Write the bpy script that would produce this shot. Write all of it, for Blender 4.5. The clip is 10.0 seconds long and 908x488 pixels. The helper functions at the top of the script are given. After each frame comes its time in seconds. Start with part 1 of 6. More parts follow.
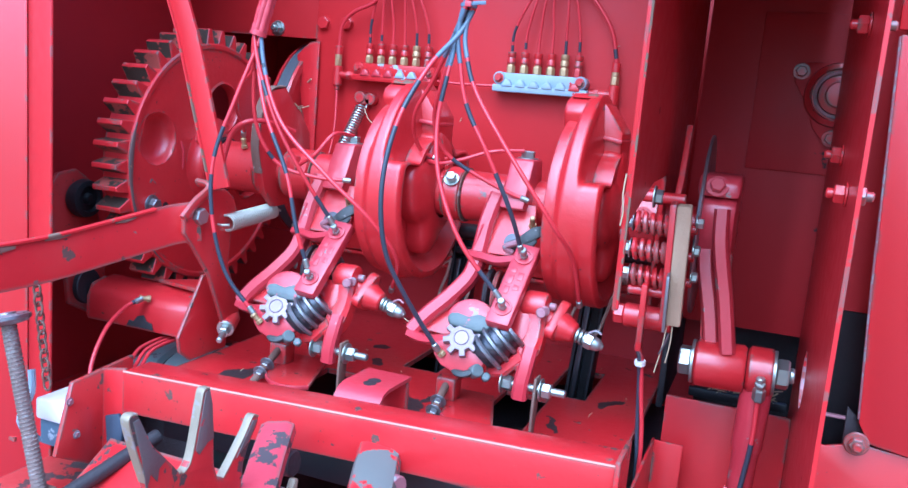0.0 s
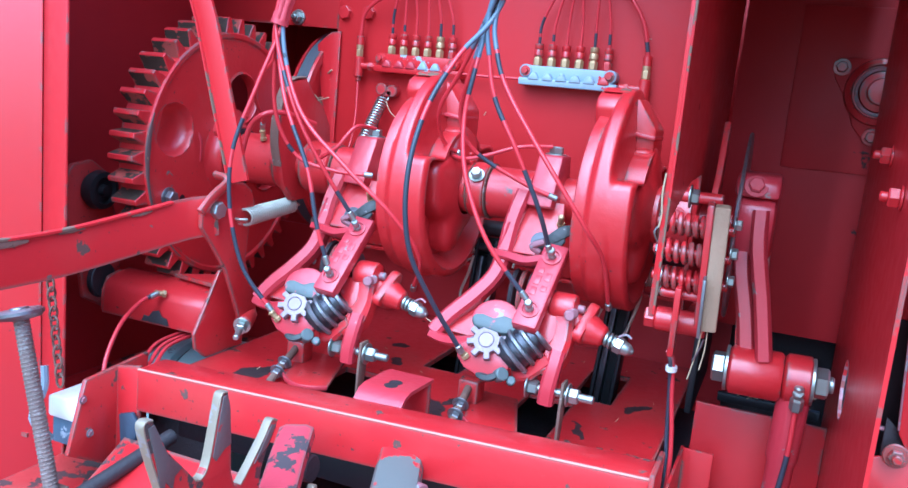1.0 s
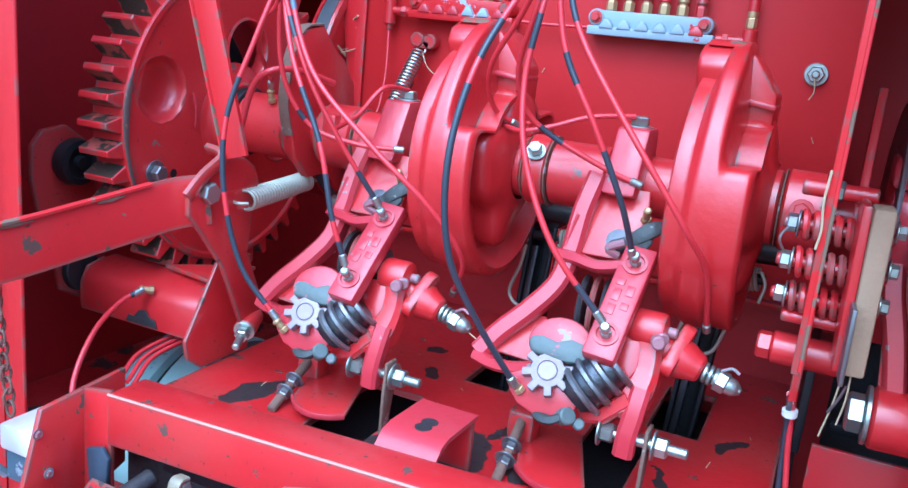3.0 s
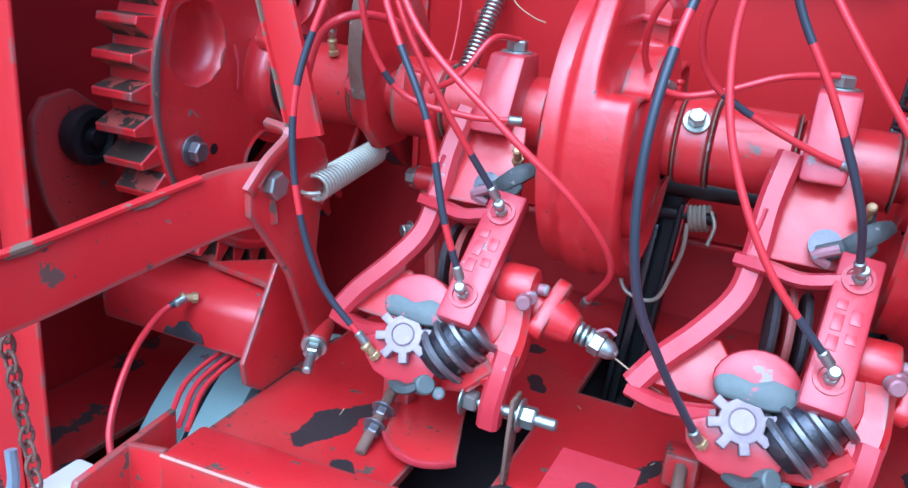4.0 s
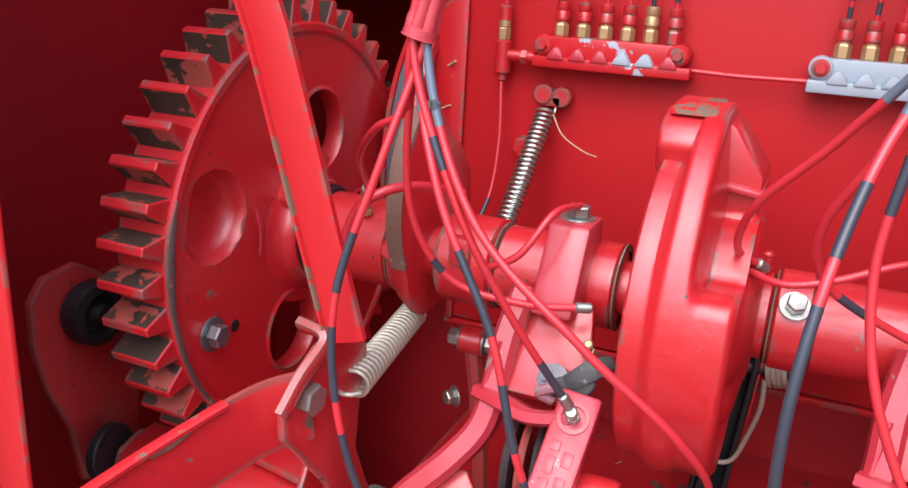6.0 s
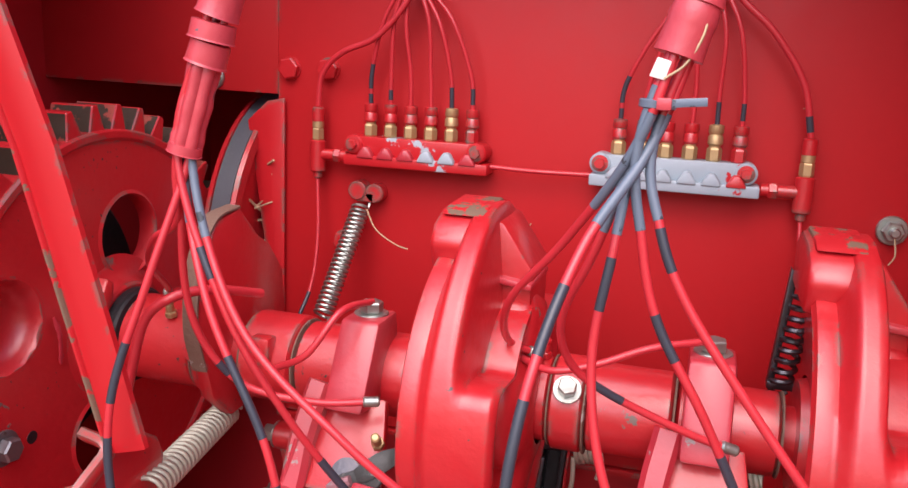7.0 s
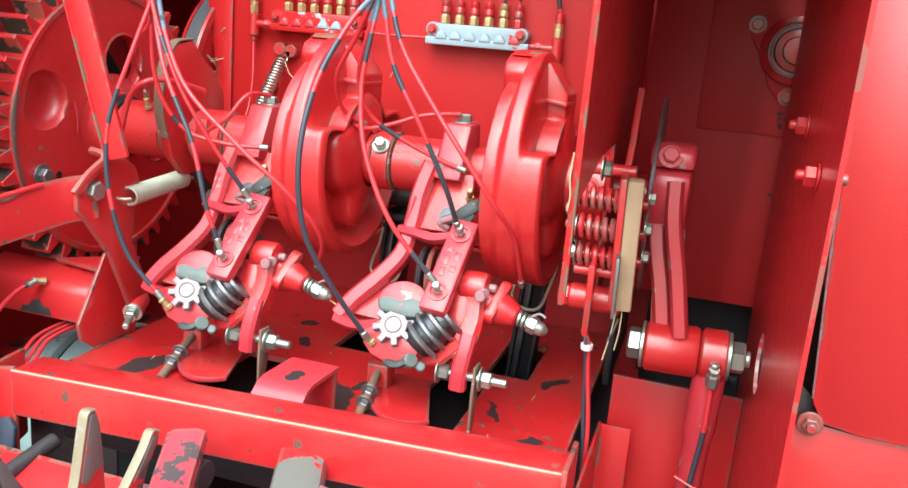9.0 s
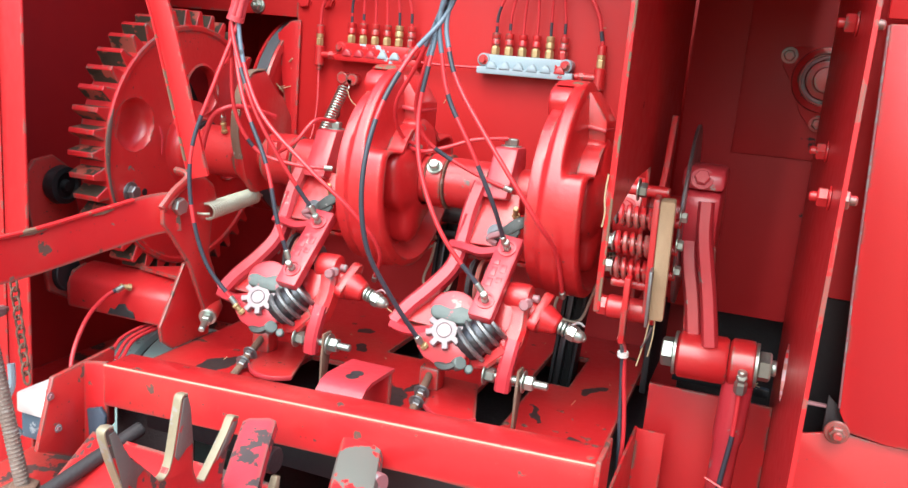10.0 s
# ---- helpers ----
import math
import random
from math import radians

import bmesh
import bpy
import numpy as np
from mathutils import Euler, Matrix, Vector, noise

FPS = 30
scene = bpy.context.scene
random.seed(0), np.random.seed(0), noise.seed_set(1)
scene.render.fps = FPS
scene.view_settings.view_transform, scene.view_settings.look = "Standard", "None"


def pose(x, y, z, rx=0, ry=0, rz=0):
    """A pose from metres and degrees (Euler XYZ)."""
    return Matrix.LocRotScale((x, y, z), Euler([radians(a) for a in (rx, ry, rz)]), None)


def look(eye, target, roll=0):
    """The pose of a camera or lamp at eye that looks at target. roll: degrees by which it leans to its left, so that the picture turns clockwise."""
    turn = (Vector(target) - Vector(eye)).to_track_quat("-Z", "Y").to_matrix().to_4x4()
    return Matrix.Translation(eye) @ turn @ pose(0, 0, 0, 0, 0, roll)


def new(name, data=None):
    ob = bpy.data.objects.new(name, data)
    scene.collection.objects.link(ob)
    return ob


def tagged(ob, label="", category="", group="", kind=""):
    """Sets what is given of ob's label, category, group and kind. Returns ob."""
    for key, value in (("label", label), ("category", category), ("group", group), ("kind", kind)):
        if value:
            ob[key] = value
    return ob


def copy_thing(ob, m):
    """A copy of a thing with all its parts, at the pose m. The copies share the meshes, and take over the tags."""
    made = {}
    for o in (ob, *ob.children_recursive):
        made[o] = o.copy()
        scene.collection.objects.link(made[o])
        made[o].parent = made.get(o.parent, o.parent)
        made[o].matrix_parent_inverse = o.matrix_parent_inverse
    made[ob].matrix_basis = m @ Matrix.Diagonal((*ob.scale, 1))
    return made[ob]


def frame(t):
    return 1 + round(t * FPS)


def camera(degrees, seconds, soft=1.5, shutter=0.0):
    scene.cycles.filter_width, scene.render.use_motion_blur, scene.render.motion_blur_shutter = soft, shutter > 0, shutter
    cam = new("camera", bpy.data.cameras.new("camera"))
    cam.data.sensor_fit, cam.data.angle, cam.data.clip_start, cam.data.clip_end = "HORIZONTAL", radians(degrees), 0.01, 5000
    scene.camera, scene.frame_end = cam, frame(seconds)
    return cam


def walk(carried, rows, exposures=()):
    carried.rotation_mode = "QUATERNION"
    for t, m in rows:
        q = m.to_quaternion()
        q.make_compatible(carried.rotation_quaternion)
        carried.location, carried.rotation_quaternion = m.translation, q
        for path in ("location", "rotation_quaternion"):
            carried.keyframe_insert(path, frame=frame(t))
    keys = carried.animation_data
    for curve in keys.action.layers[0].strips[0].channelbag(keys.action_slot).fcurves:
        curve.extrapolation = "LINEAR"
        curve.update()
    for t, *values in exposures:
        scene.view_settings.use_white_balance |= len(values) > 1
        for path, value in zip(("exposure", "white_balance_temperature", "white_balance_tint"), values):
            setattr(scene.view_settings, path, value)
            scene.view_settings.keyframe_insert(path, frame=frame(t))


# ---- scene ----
cam = camera(57.7, 10.0)
PATH = [
    (0, (0.488, -1.164, 1.364), (-0.218, 0.678, 1.033), 4.9),
    (0.5, (0.469, -1.151, 1.364), (-0.252, 0.683, 1.023), 5.4),
    (1, (0.458, -1.134, 1.364), (-0.274, 0.694, 1.012), 5.5),
    (1.5, (0.431, -1.086, 1.372), (-0.32, 0.73, 1.0), 5.8),
    (2, (0.398, -1.023, 1.373), (-0.372, 0.782, 0.986), 6.1),
    (3.3, (0.292, -0.863, 1.362), (-0.502, 0.9, 0.848), 5.6),
    (3.5, (0.241, -0.83, 1.357), (-0.535, 0.931, 0.813), 5.8),
    (4, (0.127, -0.76, 1.376), (-0.601, 0.98, 0.711), 5.1),
    (4.5, (0.046, -0.73, 1.397), (-0.65, 1.006, 0.689), 4.1),
    (5, (-0.02, -0.7, 1.425), (-0.675, 1.041, 0.689), 4.3),
    (5.2, (-0.032, -0.688, 1.437), (-0.684, 1.066, 0.73), 4.4),
    (6.3, (0.050, -0.642, 1.494), (-0.720, 1.116, 0.935), 3.2),
    (6.5, (0.064, -0.634, 1.505), (-0.675, 1.152, 0.991), 3.2),
    (7, (0.119, -0.645, 1.506), (-0.434, 1.231, 1.087), 2.7),
    (7.5, (0.155, -0.671, 1.493), (-0.275, 1.237, 1.076), 3.2),
    (8, (0.241, -0.755, 1.454), (-0.196, 1.148, 1.021), 4.1),
    (8.5, (0.346, -0.889, 1.42), (-0.075, 1.01, 0.955), 4.9),
    (9, (0.458, -1.054, 1.394), (-0.094, 0.811, 0.928), 5.0),
    (9.5, (0.484, -1.129, 1.395), (-0.133, 0.722, 0.955), 5.0),
    (10, (0.488, -1.144, 1.406), (-0.182, 0.691, 0.98), 4.9),
]
from mathutils import geometry

EXPOSURES = [(0, 1.05, 4260, 7), (2.2, 0.98, 4180, -1), (3.4, 0.92, 4280, 1), (4.5, 0.82, 4560, 7), (5.2, 0.76, 5150, 12), (6.4, 0.74, 6500, 24), (7.0, 0.64, 6600, 26), (7.5, 0.71, 6700, 24), (8.2, 0.86, 6600, 12), (9.0, 1.27, 6000, -5), (10.0, 1.22, 6080, 0)]
walk(cam, [(t, look(eye, target, roll)) for t, eye, target, roll in PATH], EXPOSURES)

# ---- world and sun ----
world = bpy.data.worlds.new("sky")
scene.world = world
world.use_nodes = True
wn = world.node_tree.nodes
sky = wn.new("ShaderNodeTexSky")
sky.sky_type = "NISHITA"
sky.sun_disc = False
SUN_EL, SUN_ROT = 52.0, 181.0
sky.sun_elevation, sky.sun_rotation = radians(SUN_EL), radians(SUN_ROT)
sky.air_density, sky.dust_density, sky.ozone_density = 1.0, 3.0, 1.0
world.node_tree.links.new(sky.outputs[0], wn["Background"].inputs[0])
wn["Background"].inputs[1].default_value = 0.15
sun_data = bpy.data.lights.new("sun", "SUN")
sun_data.energy, sun_data.angle, sun_data.color = 2.3, radians(75), (1.0, 0.98, 0.96)
sun = new("sun", sun_data)
away = Vector((math.sin(radians(SUN_ROT)) * math.cos(radians(SUN_EL)), math.cos(radians(SUN_ROT)) * math.cos(radians(SUN_EL)), math.sin(radians(SUN_EL))))
sun.matrix_world = look(away * 10, (0, 0, 0))


# ---- materials ----
def material(name, colour, rough=0.5, metal=0.0, grain=40.0, vary=0.25, bump=0.15, chips=None, chip_amount=0.0, chip_scale=14.0, coat=0.0, dust=0.0, edge=0.0, specks=0.0):
    """Paint, metal or rubber with variation at two scales, fine relief, and chips of another colour with their own roughness."""
    m = bpy.data.materials.new(name)
    m.use_nodes = True
    n, l = m.node_tree.nodes, m.node_tree.links
    b = n["Principled BSDF"]
    co = n.new("ShaderNodeTexCoord")
    info = n.new("ShaderNodeObjectInfo")
    shift = n.new("ShaderNodeVectorMath")
    shift.operation = "MULTIPLY_ADD"
    l.new(co.outputs["Object"], shift.inputs[0])
    shift.inputs[1].default_value = (1, 1, 1)
    l.new(info.outputs["Random"], shift.inputs[2])
    big, fine = n.new("ShaderNodeTexNoise"), n.new("ShaderNodeTexNoise")
    big.inputs["Scale"].default_value, big.inputs["Detail"].default_value = grain * 0.2, 6
    fine.inputs["Scale"].default_value, fine.inputs["Detail"].default_value = grain * 4, 4
    for t in (big, fine):
        l.new(shift.outputs[0], t.inputs["Vector"])
    mix = n.new("ShaderNodeMix")
    mix.data_type = "RGBA"
    l.new(big.outputs["Fac"], mix.inputs["Factor"])
    mix.inputs["A"].default_value = (*[c * (1 - vary) for c in colour], 1)
    mix.inputs["B"].default_value = (*[min(1, c * (1 + vary)) for c in colour], 1)
    out = mix.outputs["Result"]
    rmap = n.new("ShaderNodeMapRange")
    l.new(fine.outputs["Fac"], rmap.inputs["Value"])
    rmap.inputs["To Min"].default_value, rmap.inputs["To Max"].default_value = max(0.05, rough - 0.1), min(1, rough + 0.12)
    rout = rmap.outputs["Result"]
    if dust:
        d = n.new("ShaderNodeMapRange")
        l.new(big.outputs["Fac"], d.inputs["Value"])
        d.inputs["From Min"].default_value, d.inputs["From Max"].default_value = 0.5, 0.75
        d.inputs["To Max"].default_value = dust
        mm = n.new("ShaderNodeMix")
        mm.data_type = "RGBA"
        l.new(d.outputs["Result"], mm.inputs["Factor"])
        l.new(out, mm.inputs["A"])
        mm.inputs["B"].default_value = (0.22, 0.13, 0.09, 1)
        out = mm.outputs["Result"]
    if specks:
        sp_n = n.new("ShaderNodeTexNoise")
        sp_n.inputs["Scale"].default_value, sp_n.inputs["Detail"].default_value = 150, 3
        l.new(shift.outputs[0], sp_n.inputs["Vector"])
        gate = n.new("ShaderNodeMath")
        gate.operation = "MULTIPLY_ADD"
        l.new(big.outputs["Fac"], gate.inputs[0])
        gate.inputs[1].default_value = 0.35
        l.new(sp_n.outputs["Fac"], gate.inputs[2])
        sr = n.new("ShaderNodeMapRange")
        sr.inputs["From Min"].default_value, sr.inputs["From Max"].default_value = 0.93 - specks, 0.97 - specks
        l.new(gate.outputs[0], sr.inputs["Value"])
        ms = n.new("ShaderNodeMix")
        ms.data_type = "RGBA"
        l.new(sr.outputs["Result"], ms.inputs["Factor"])
        l.new(out, ms.inputs["A"])
        ms.inputs["B"].default_value = (0.07, 0.04, 0.035, 1)
        out = ms.outputs["Result"]
    if edge:
        # paint knocked off along the edges, broken up by noise
        round_n, geo, dot = n.new("ShaderNodeBevel"), n.new("ShaderNodeNewGeometry"), n.new("ShaderNodeVectorMath")
        round_n.samples = 4
        round_n.inputs["Radius"].default_value = 0.008
        dot.operation = "DOT_PRODUCT"
        l.new(round_n.outputs[0], dot.inputs[0])
        l.new(geo.outputs["Normal"], dot.inputs[1])
        near = n.new("ShaderNodeMapRange")
        near.inputs["From Min"].default_value, near.inputs["From Max"].default_value = 0.998, 0.94
        l.new(dot.outputs["Value"], near.inputs["Value"])
        brk = n.new("ShaderNodeTexNoise")
        brk.inputs["Scale"].default_value, brk.inputs["Detail"].default_value = 34, 7
        l.new(shift.outputs[0], brk.inputs["Vector"])
        tot = n.new("ShaderNodeMath")
        tot.operation = "MULTIPLY_ADD"
        l.new(near.outputs["Result"], tot.inputs[0])
        tot.inputs[1].default_value = 0.35
        l.new(brk.outputs["Fac"], tot.inputs[2])
        thr = n.new("ShaderNodeMapRange")
        thr.inputs["From Min"].default_value, thr.inputs["From Max"].default_value = 0.92 - edge, 0.95 - edge
        l.new(tot.outputs[0], thr.inputs["Value"])
        me_ = n.new("ShaderNodeMix")
        me_.data_type = "RGBA"
        l.new(thr.outputs["Result"], me_.inputs["Factor"])
        l.new(out, me_.inputs["A"])
        me_.inputs["B"].default_value = (0.15, 0.105, 0.085, 1)
        out = me_.outputs["Result"]
    if chips:
        spot = n.new("ShaderNodeTexNoise")
        spot.inputs["Scale"].default_value, spot.inputs["Detail"].default_value = chip_scale, 8
        spot.inputs["Roughness"].default_value = 0.62
        l.new(shift.outputs[0], spot.inputs["Vector"])
        ramp = n.new("ShaderNodeMapRange")
        l.new(spot.outputs["Fac"], ramp.inputs["Value"])
        ramp.inputs["From Min"].default_value, ramp.inputs["From Max"].default_value = 0.66 - chip_amount, 0.675 - chip_amount
        m2 = n.new("ShaderNodeMix")
        m2.data_type = "RGBA"
        l.new(ramp.outputs["Result"], m2.inputs["Factor"])
        l.new(out, m2.inputs["A"])
        m2.inputs["B"].default_value = (*chips, 1)
        out = m2.outputs["Result"]
        m3 = n.new("ShaderNodeMix")
        l.new(ramp.outputs["Result"], m3.inputs["Factor"])
        l.new(rout, m3.inputs["A"])
        m3.inputs["B"].default_value = 0.75
        rout = m3.outputs["Result"]
    l.new(out, b.inputs["Base Color"])
    l.new(rout, b.inputs["Roughness"])
    b.inputs["Metallic"].default_value = metal
    b.inputs["Coat Weight"].default_value = coat
    b.inputs["Coat Roughness"].default_value = 0.24
    b.inputs["Specular IOR Level"].default_value = 0.45 if coat > 0.75 else 0.35 if coat > 0 else 0.5
    bm_node = n.new("ShaderNodeBump")
    bm_node.inputs["Strength"].default_value, bm_node.inputs["Distance"].default_value = bump, 0.002
    l.new(fine.outputs["Fac"], bm_node.inputs["Height"])
    l.new(bm_node.outputs["Normal"], b.inputs["Normal"])
    return m


RED = (0.50, 0.014, 0.018)
SHEET = material("red sheet paint", RED, 0.42, grain=12, vary=0.08, bump=0.02, chips=(0.10, 0.06, 0.05), chip_amount=-0.055, chip_scale=22, coat=0.45, edge=0.06)
OUTER = material("glossy red outer paint", RED, 0.34, grain=9, vary=0.08, bump=0.015, chips=(0.22, 0.13, 0.11), chip_amount=-0.05, chip_scale=30, coat=0.95, edge=0.05, specks=0.02)
PANEL = material("dull red panel paint", (0.47, 0.011, 0.013), 0.55, grain=10, vary=0.10, bump=0.02, chips=(0.10, 0.06, 0.05), chip_amount=-0.055, chip_scale=22, coat=0.08, edge=0.06)
CAST = material("red cast paint", RED, 0.44, grain=30, vary=0.18, bump=0.3, chips=(0.16, 0.12, 0.10), chip_amount=-0.03, chip_scale=30, coat=0.9, edge=0.045, dust=0.10, specks=0.03)
WORN = material("worn red paint", RED, 0.42, grain=25, vary=0.15, bump=0.2, chips=(0.10, 0.06, 0.045), chip_amount=0.022, chip_scale=24, dust=0.3, coat=0.8, edge=0.22, specks=0.05)
# Pinker than RED: the sky's reflection on upward faces is put into the colour
PALE = material("red paint with pink sky sheen", (0.47, 0.034, 0.048), 0.38, grain=30, vary=0.12, bump=0.25, chips=(0.3, 0.24, 0.22), chip_amount=0.015, chip_scale=22, coat=0.7, dust=0.16)
WORN_TOP = material("red paint worn to rust", RED, 0.5, grain=25, vary=0.2, bump=0.3, chips=(0.17, 0.11, 0.07), chip_amount=0.13, chip_scale=26)
# Black parts, and the backing whose black stands for a shaded gap
BLACK = material("black paint and shade", (0.012, 0.012, 0.014), 0.5, grain=30, vary=0.4, bump=0.2)
# Oily dark parts, and sheets whose dark colour stands for shade
DARK = material("dark grime and shade", (0.03, 0.026, 0.028), 0.6, grain=50, vary=0.5, bump=0.5)
STEEL = material("bare steel", (0.26, 0.26, 0.265), 0.42, metal=0.85, grain=60, vary=0.25, bump=0.25, chips=(0.22, 0.17, 0.14), chip_amount=0.02, chip_scale=40)
ZINC = material("zinc-plated steel", (0.39, 0.43, 0.39), 0.33, metal=0.85, grain=60, vary=0.15, bump=0.15)
RUST = material("rusty steel", (0.17, 0.10, 0.07), 0.8, grain=60, vary=0.5, bump=0.6, chips=(0.3, 0.26, 0.23), chip_amount=0.05, chip_scale=40)
GREYBLUE = material("grey-blue paint", (0.33, 0.42, 0.47), 0.45, grain=30, vary=0.15, bump=0.15, chips=(0.55, 0.03, 0.03), chip_amount=0.0, chip_scale=30)
DRUMGREY = material("pale grey-blue drum paint", (0.36, 0.53, 0.52), 0.45, grain=20, vary=0.12, bump=0.1, chips=(0.25, 0.26, 0.26), chip_amount=0.0, chip_scale=20)
BRASS = material("dull brass", (0.50, 0.36, 0.18), 0.45, metal=0.6, grain=80, vary=0.2)
HOSE_RED = material("red overspray on hose", (0.56, 0.03, 0.04), 0.4, grain=60, vary=0.12, bump=0.1, coat=0.7)
# Blue-grey tie; on black hose stretches the colour holds the sky's sheen
HOSE_BLUE = material("blue-grey tie and sky sheen on hose", (0.12, 0.165, 0.215), 0.4, grain=60, vary=0.3, bump=0.1, chips=(0.04, 0.05, 0.06), chip_amount=0.06, chip_scale=60, coat=0.4)
HOSE_BLACK = material("black hose", (0.036, 0.044, 0.060), 0.4, grain=60, vary=0.3, bump=0.1, coat=0.5)
WOODY = material("tan friction lining", (0.36, 0.25, 0.15), 0.75, grain=60, vary=0.3, bump=0.4)
WHITE = material("white plastic", (0.8, 0.78, 0.74), 0.4, grain=30, vary=0.06)
PRIMER = material("edge worn to primer", (0.58, 0.26, 0.19), 0.6, grain=60, vary=0.3, bump=0.3, chips=(0.20, 0.12, 0.09), chip_amount=0.02, chip_scale=40)
GRIMY = material("grimy chipped red paint", RED, 0.5, grain=20, vary=0.25, bump=0.3, chips=(0.07, 0.05, 0.045), chip_amount=0.11, chip_scale=17, dust=0.5, coat=0.3, edge=0.14)
DULLGREY = material("dull scraped grey steel", (0.050, 0.055, 0.052), 0.55, grain=50, vary=0.5, bump=0.4, chips=(0.22, 0.21, 0.20), chip_amount=0.04, chip_scale=70)
HEELGREY = material("dull bare casting grey", (0.125, 0.150, 0.142), 0.5, metal=0.1, grain=50, vary=0.3, bump=0.3, chips=(0.46, 0.14, 0.16), chip_amount=0.05, chip_scale=45)
STRAW = material("straw", (0.48, 0.37, 0.22), 0.7, grain=80, vary=0.3)
SCUFF = material("scuffed pink-grey casting", (0.34, 0.17, 0.185), 0.5, metal=0.3, grain=60, vary=0.3, bump=0.3, chips=(0.30, 0.29, 0.29), chip_amount=0.12, chip_scale=60)
PINION = material("paint-stained pinion steel", (0.29, 0.235, 0.245), 0.5, metal=0.3, grain=60, vary=0.2, bump=0.25, chips=(0.12, 0.10, 0.10), chip_amount=-0.02, chip_scale=50)
OILED = material("oiled dark steel", (0.10, 0.10, 0.11), 0.32, metal=0.9, grain=60, vary=0.3, bump=0.25)
SPRINGWHITE = material("pale zinc spring wire", (0.50, 0.50, 0.39), 0.42, metal=0.45, grain=80, vary=0.2)
SOIL = material("field soil and stubble", (0.16, 0.12, 0.07), 0.95, grain=4, vary=0.5, bump=0.8)
BOUNCE = material("red inner sheet", RED, 0.5, grain=8, vary=0.18, bump=0.06, chips=(0.06, 0.03, 0.03), chip_amount=-0.03, chip_scale=9)


def patched(base, name, patches, dark):
    """A copy of a paint with worn bare patches of given place and size (x, y, half sizes, turn) in the object's own metres."""
    m = base.copy()
    m.name = name
    n, l = m.node_tree.nodes, m.node_tree.links
    b = n["Principled BSDF"]
    co = n.new("ShaderNodeTexCoord")
    wob = n.new("ShaderNodeTexNoise")
    wob.inputs["Scale"].default_value, wob.inputs["Detail"].default_value = 38, 6
    l.new(co.outputs["Object"], wob.inputs["Vector"])
    off = n.new("ShaderNodeVectorMath")
    off.operation = "MULTIPLY_ADD"
    l.new(wob.outputs["Color"], off.inputs[0])
    off.inputs[1].default_value = (0.034, 0.034, 0)
    l.new(co.outputs["Object"], off.inputs[2])
    total = None
    for x, y, hx, hy, turn in patches:
        mp = n.new("ShaderNodeMapping")
        mp.vector_type = "TEXTURE"
        mp.inputs["Location"].default_value = (x + 0.017, y + 0.017, 0)
        mp.inputs["Rotation"].default_value = (0, 0, radians(turn))
        mp.inputs["Scale"].default_value = (hx, hy, 10)
        l.new(off.outputs[0], mp.inputs["Vector"])
        ln = n.new("ShaderNodeVectorMath")
        ln.operation = "LENGTH"
        l.new(mp.outputs[0], ln.inputs[0])
        r = n.new("ShaderNodeMapRange")
        r.inputs["From Min"].default_value, r.inputs["From Max"].default_value = 1.0, 0.93
        l.new(ln.outputs["Value"], r.inputs["Value"])
        if total is None:
            total = r.outputs["Result"]
        else:
            mx = n.new("ShaderNodeMath")
            mx.operation = "MAXIMUM"
            l.new(total, mx.inputs[0])
            l.new(r.outputs["Result"], mx.inputs[1])
            total = mx.outputs[0]
    mix = n.new("ShaderNodeMix")
    mix.data_type = "RGBA"
    l.new(total, mix.inputs["Factor"])
    l.new(b.inputs["Base Color"].links[0].from_socket, mix.inputs["A"])
    mix.inputs["B"].default_value = (*dark, 1)
    l.new(mix.outputs["Result"], b.inputs["Base Color"])
    gl = n.new("ShaderNodeMath")
    gl.operation = "MULTIPLY_ADD"
    l.new(total, gl.inputs[0])
    gl.inputs[1].default_value, gl.inputs[2].default_value = -b.inputs["Coat Weight"].default_value, b.inputs["Coat Weight"].default_value
    l.new(gl.outputs[0], b.inputs["Coat Weight"])
    return m


# ---- mesh helpers ----
def smooth(bm, angle=40):
    lim = radians(angle)
    for fc in bm.faces:
        fc.smooth = True
    for e in bm.edges:
        if len(e.link_faces) == 2 and e.calc_face_angle(0) > lim:
            e.smooth = False
    return bm


def bevelled(bm, w=0.002, seg=2, angle=35):
    if w > 0:
        lim = radians(angle)
        es = [e for e in bm.edges if len(e.link_faces) == 2 and e.calc_face_angle(0) > lim]
        bmesh.ops.bevel(bm, geom=es, offset=w, segments=seg, affect="EDGES", profile=0.5, clamp_overlap=True)
    return smooth(bm)


def box(x0, x1, y0, y1, z0, z1, w=0.002):
    bm = bmesh.new()
    bmesh.ops.create_cube(bm, size=1)
    for v in bm.verts:
        v.co = Vector(((x0 + x1) / 2 + v.co.x * (x1 - x0), (y0 + y1) / 2 + v.co.y * (y1 - y0), (z0 + z1) / 2 + v.co.z * (z1 - z0)))
    return bevelled(bm, w)


def frame_to(axis, up=(0, 0, 1)):
    """A rotation whose z lies along axis and whose y leans towards up."""
    a = Vector(axis).normalized()
    u = Vector(up)
    if abs(a.dot(u.normalized())) > 0.98:
        u = Vector((0, 1, 0))
    x = u.cross(a).normalized()
    y = a.cross(x)
    return Matrix((x, y, a)).transposed().to_4x4()


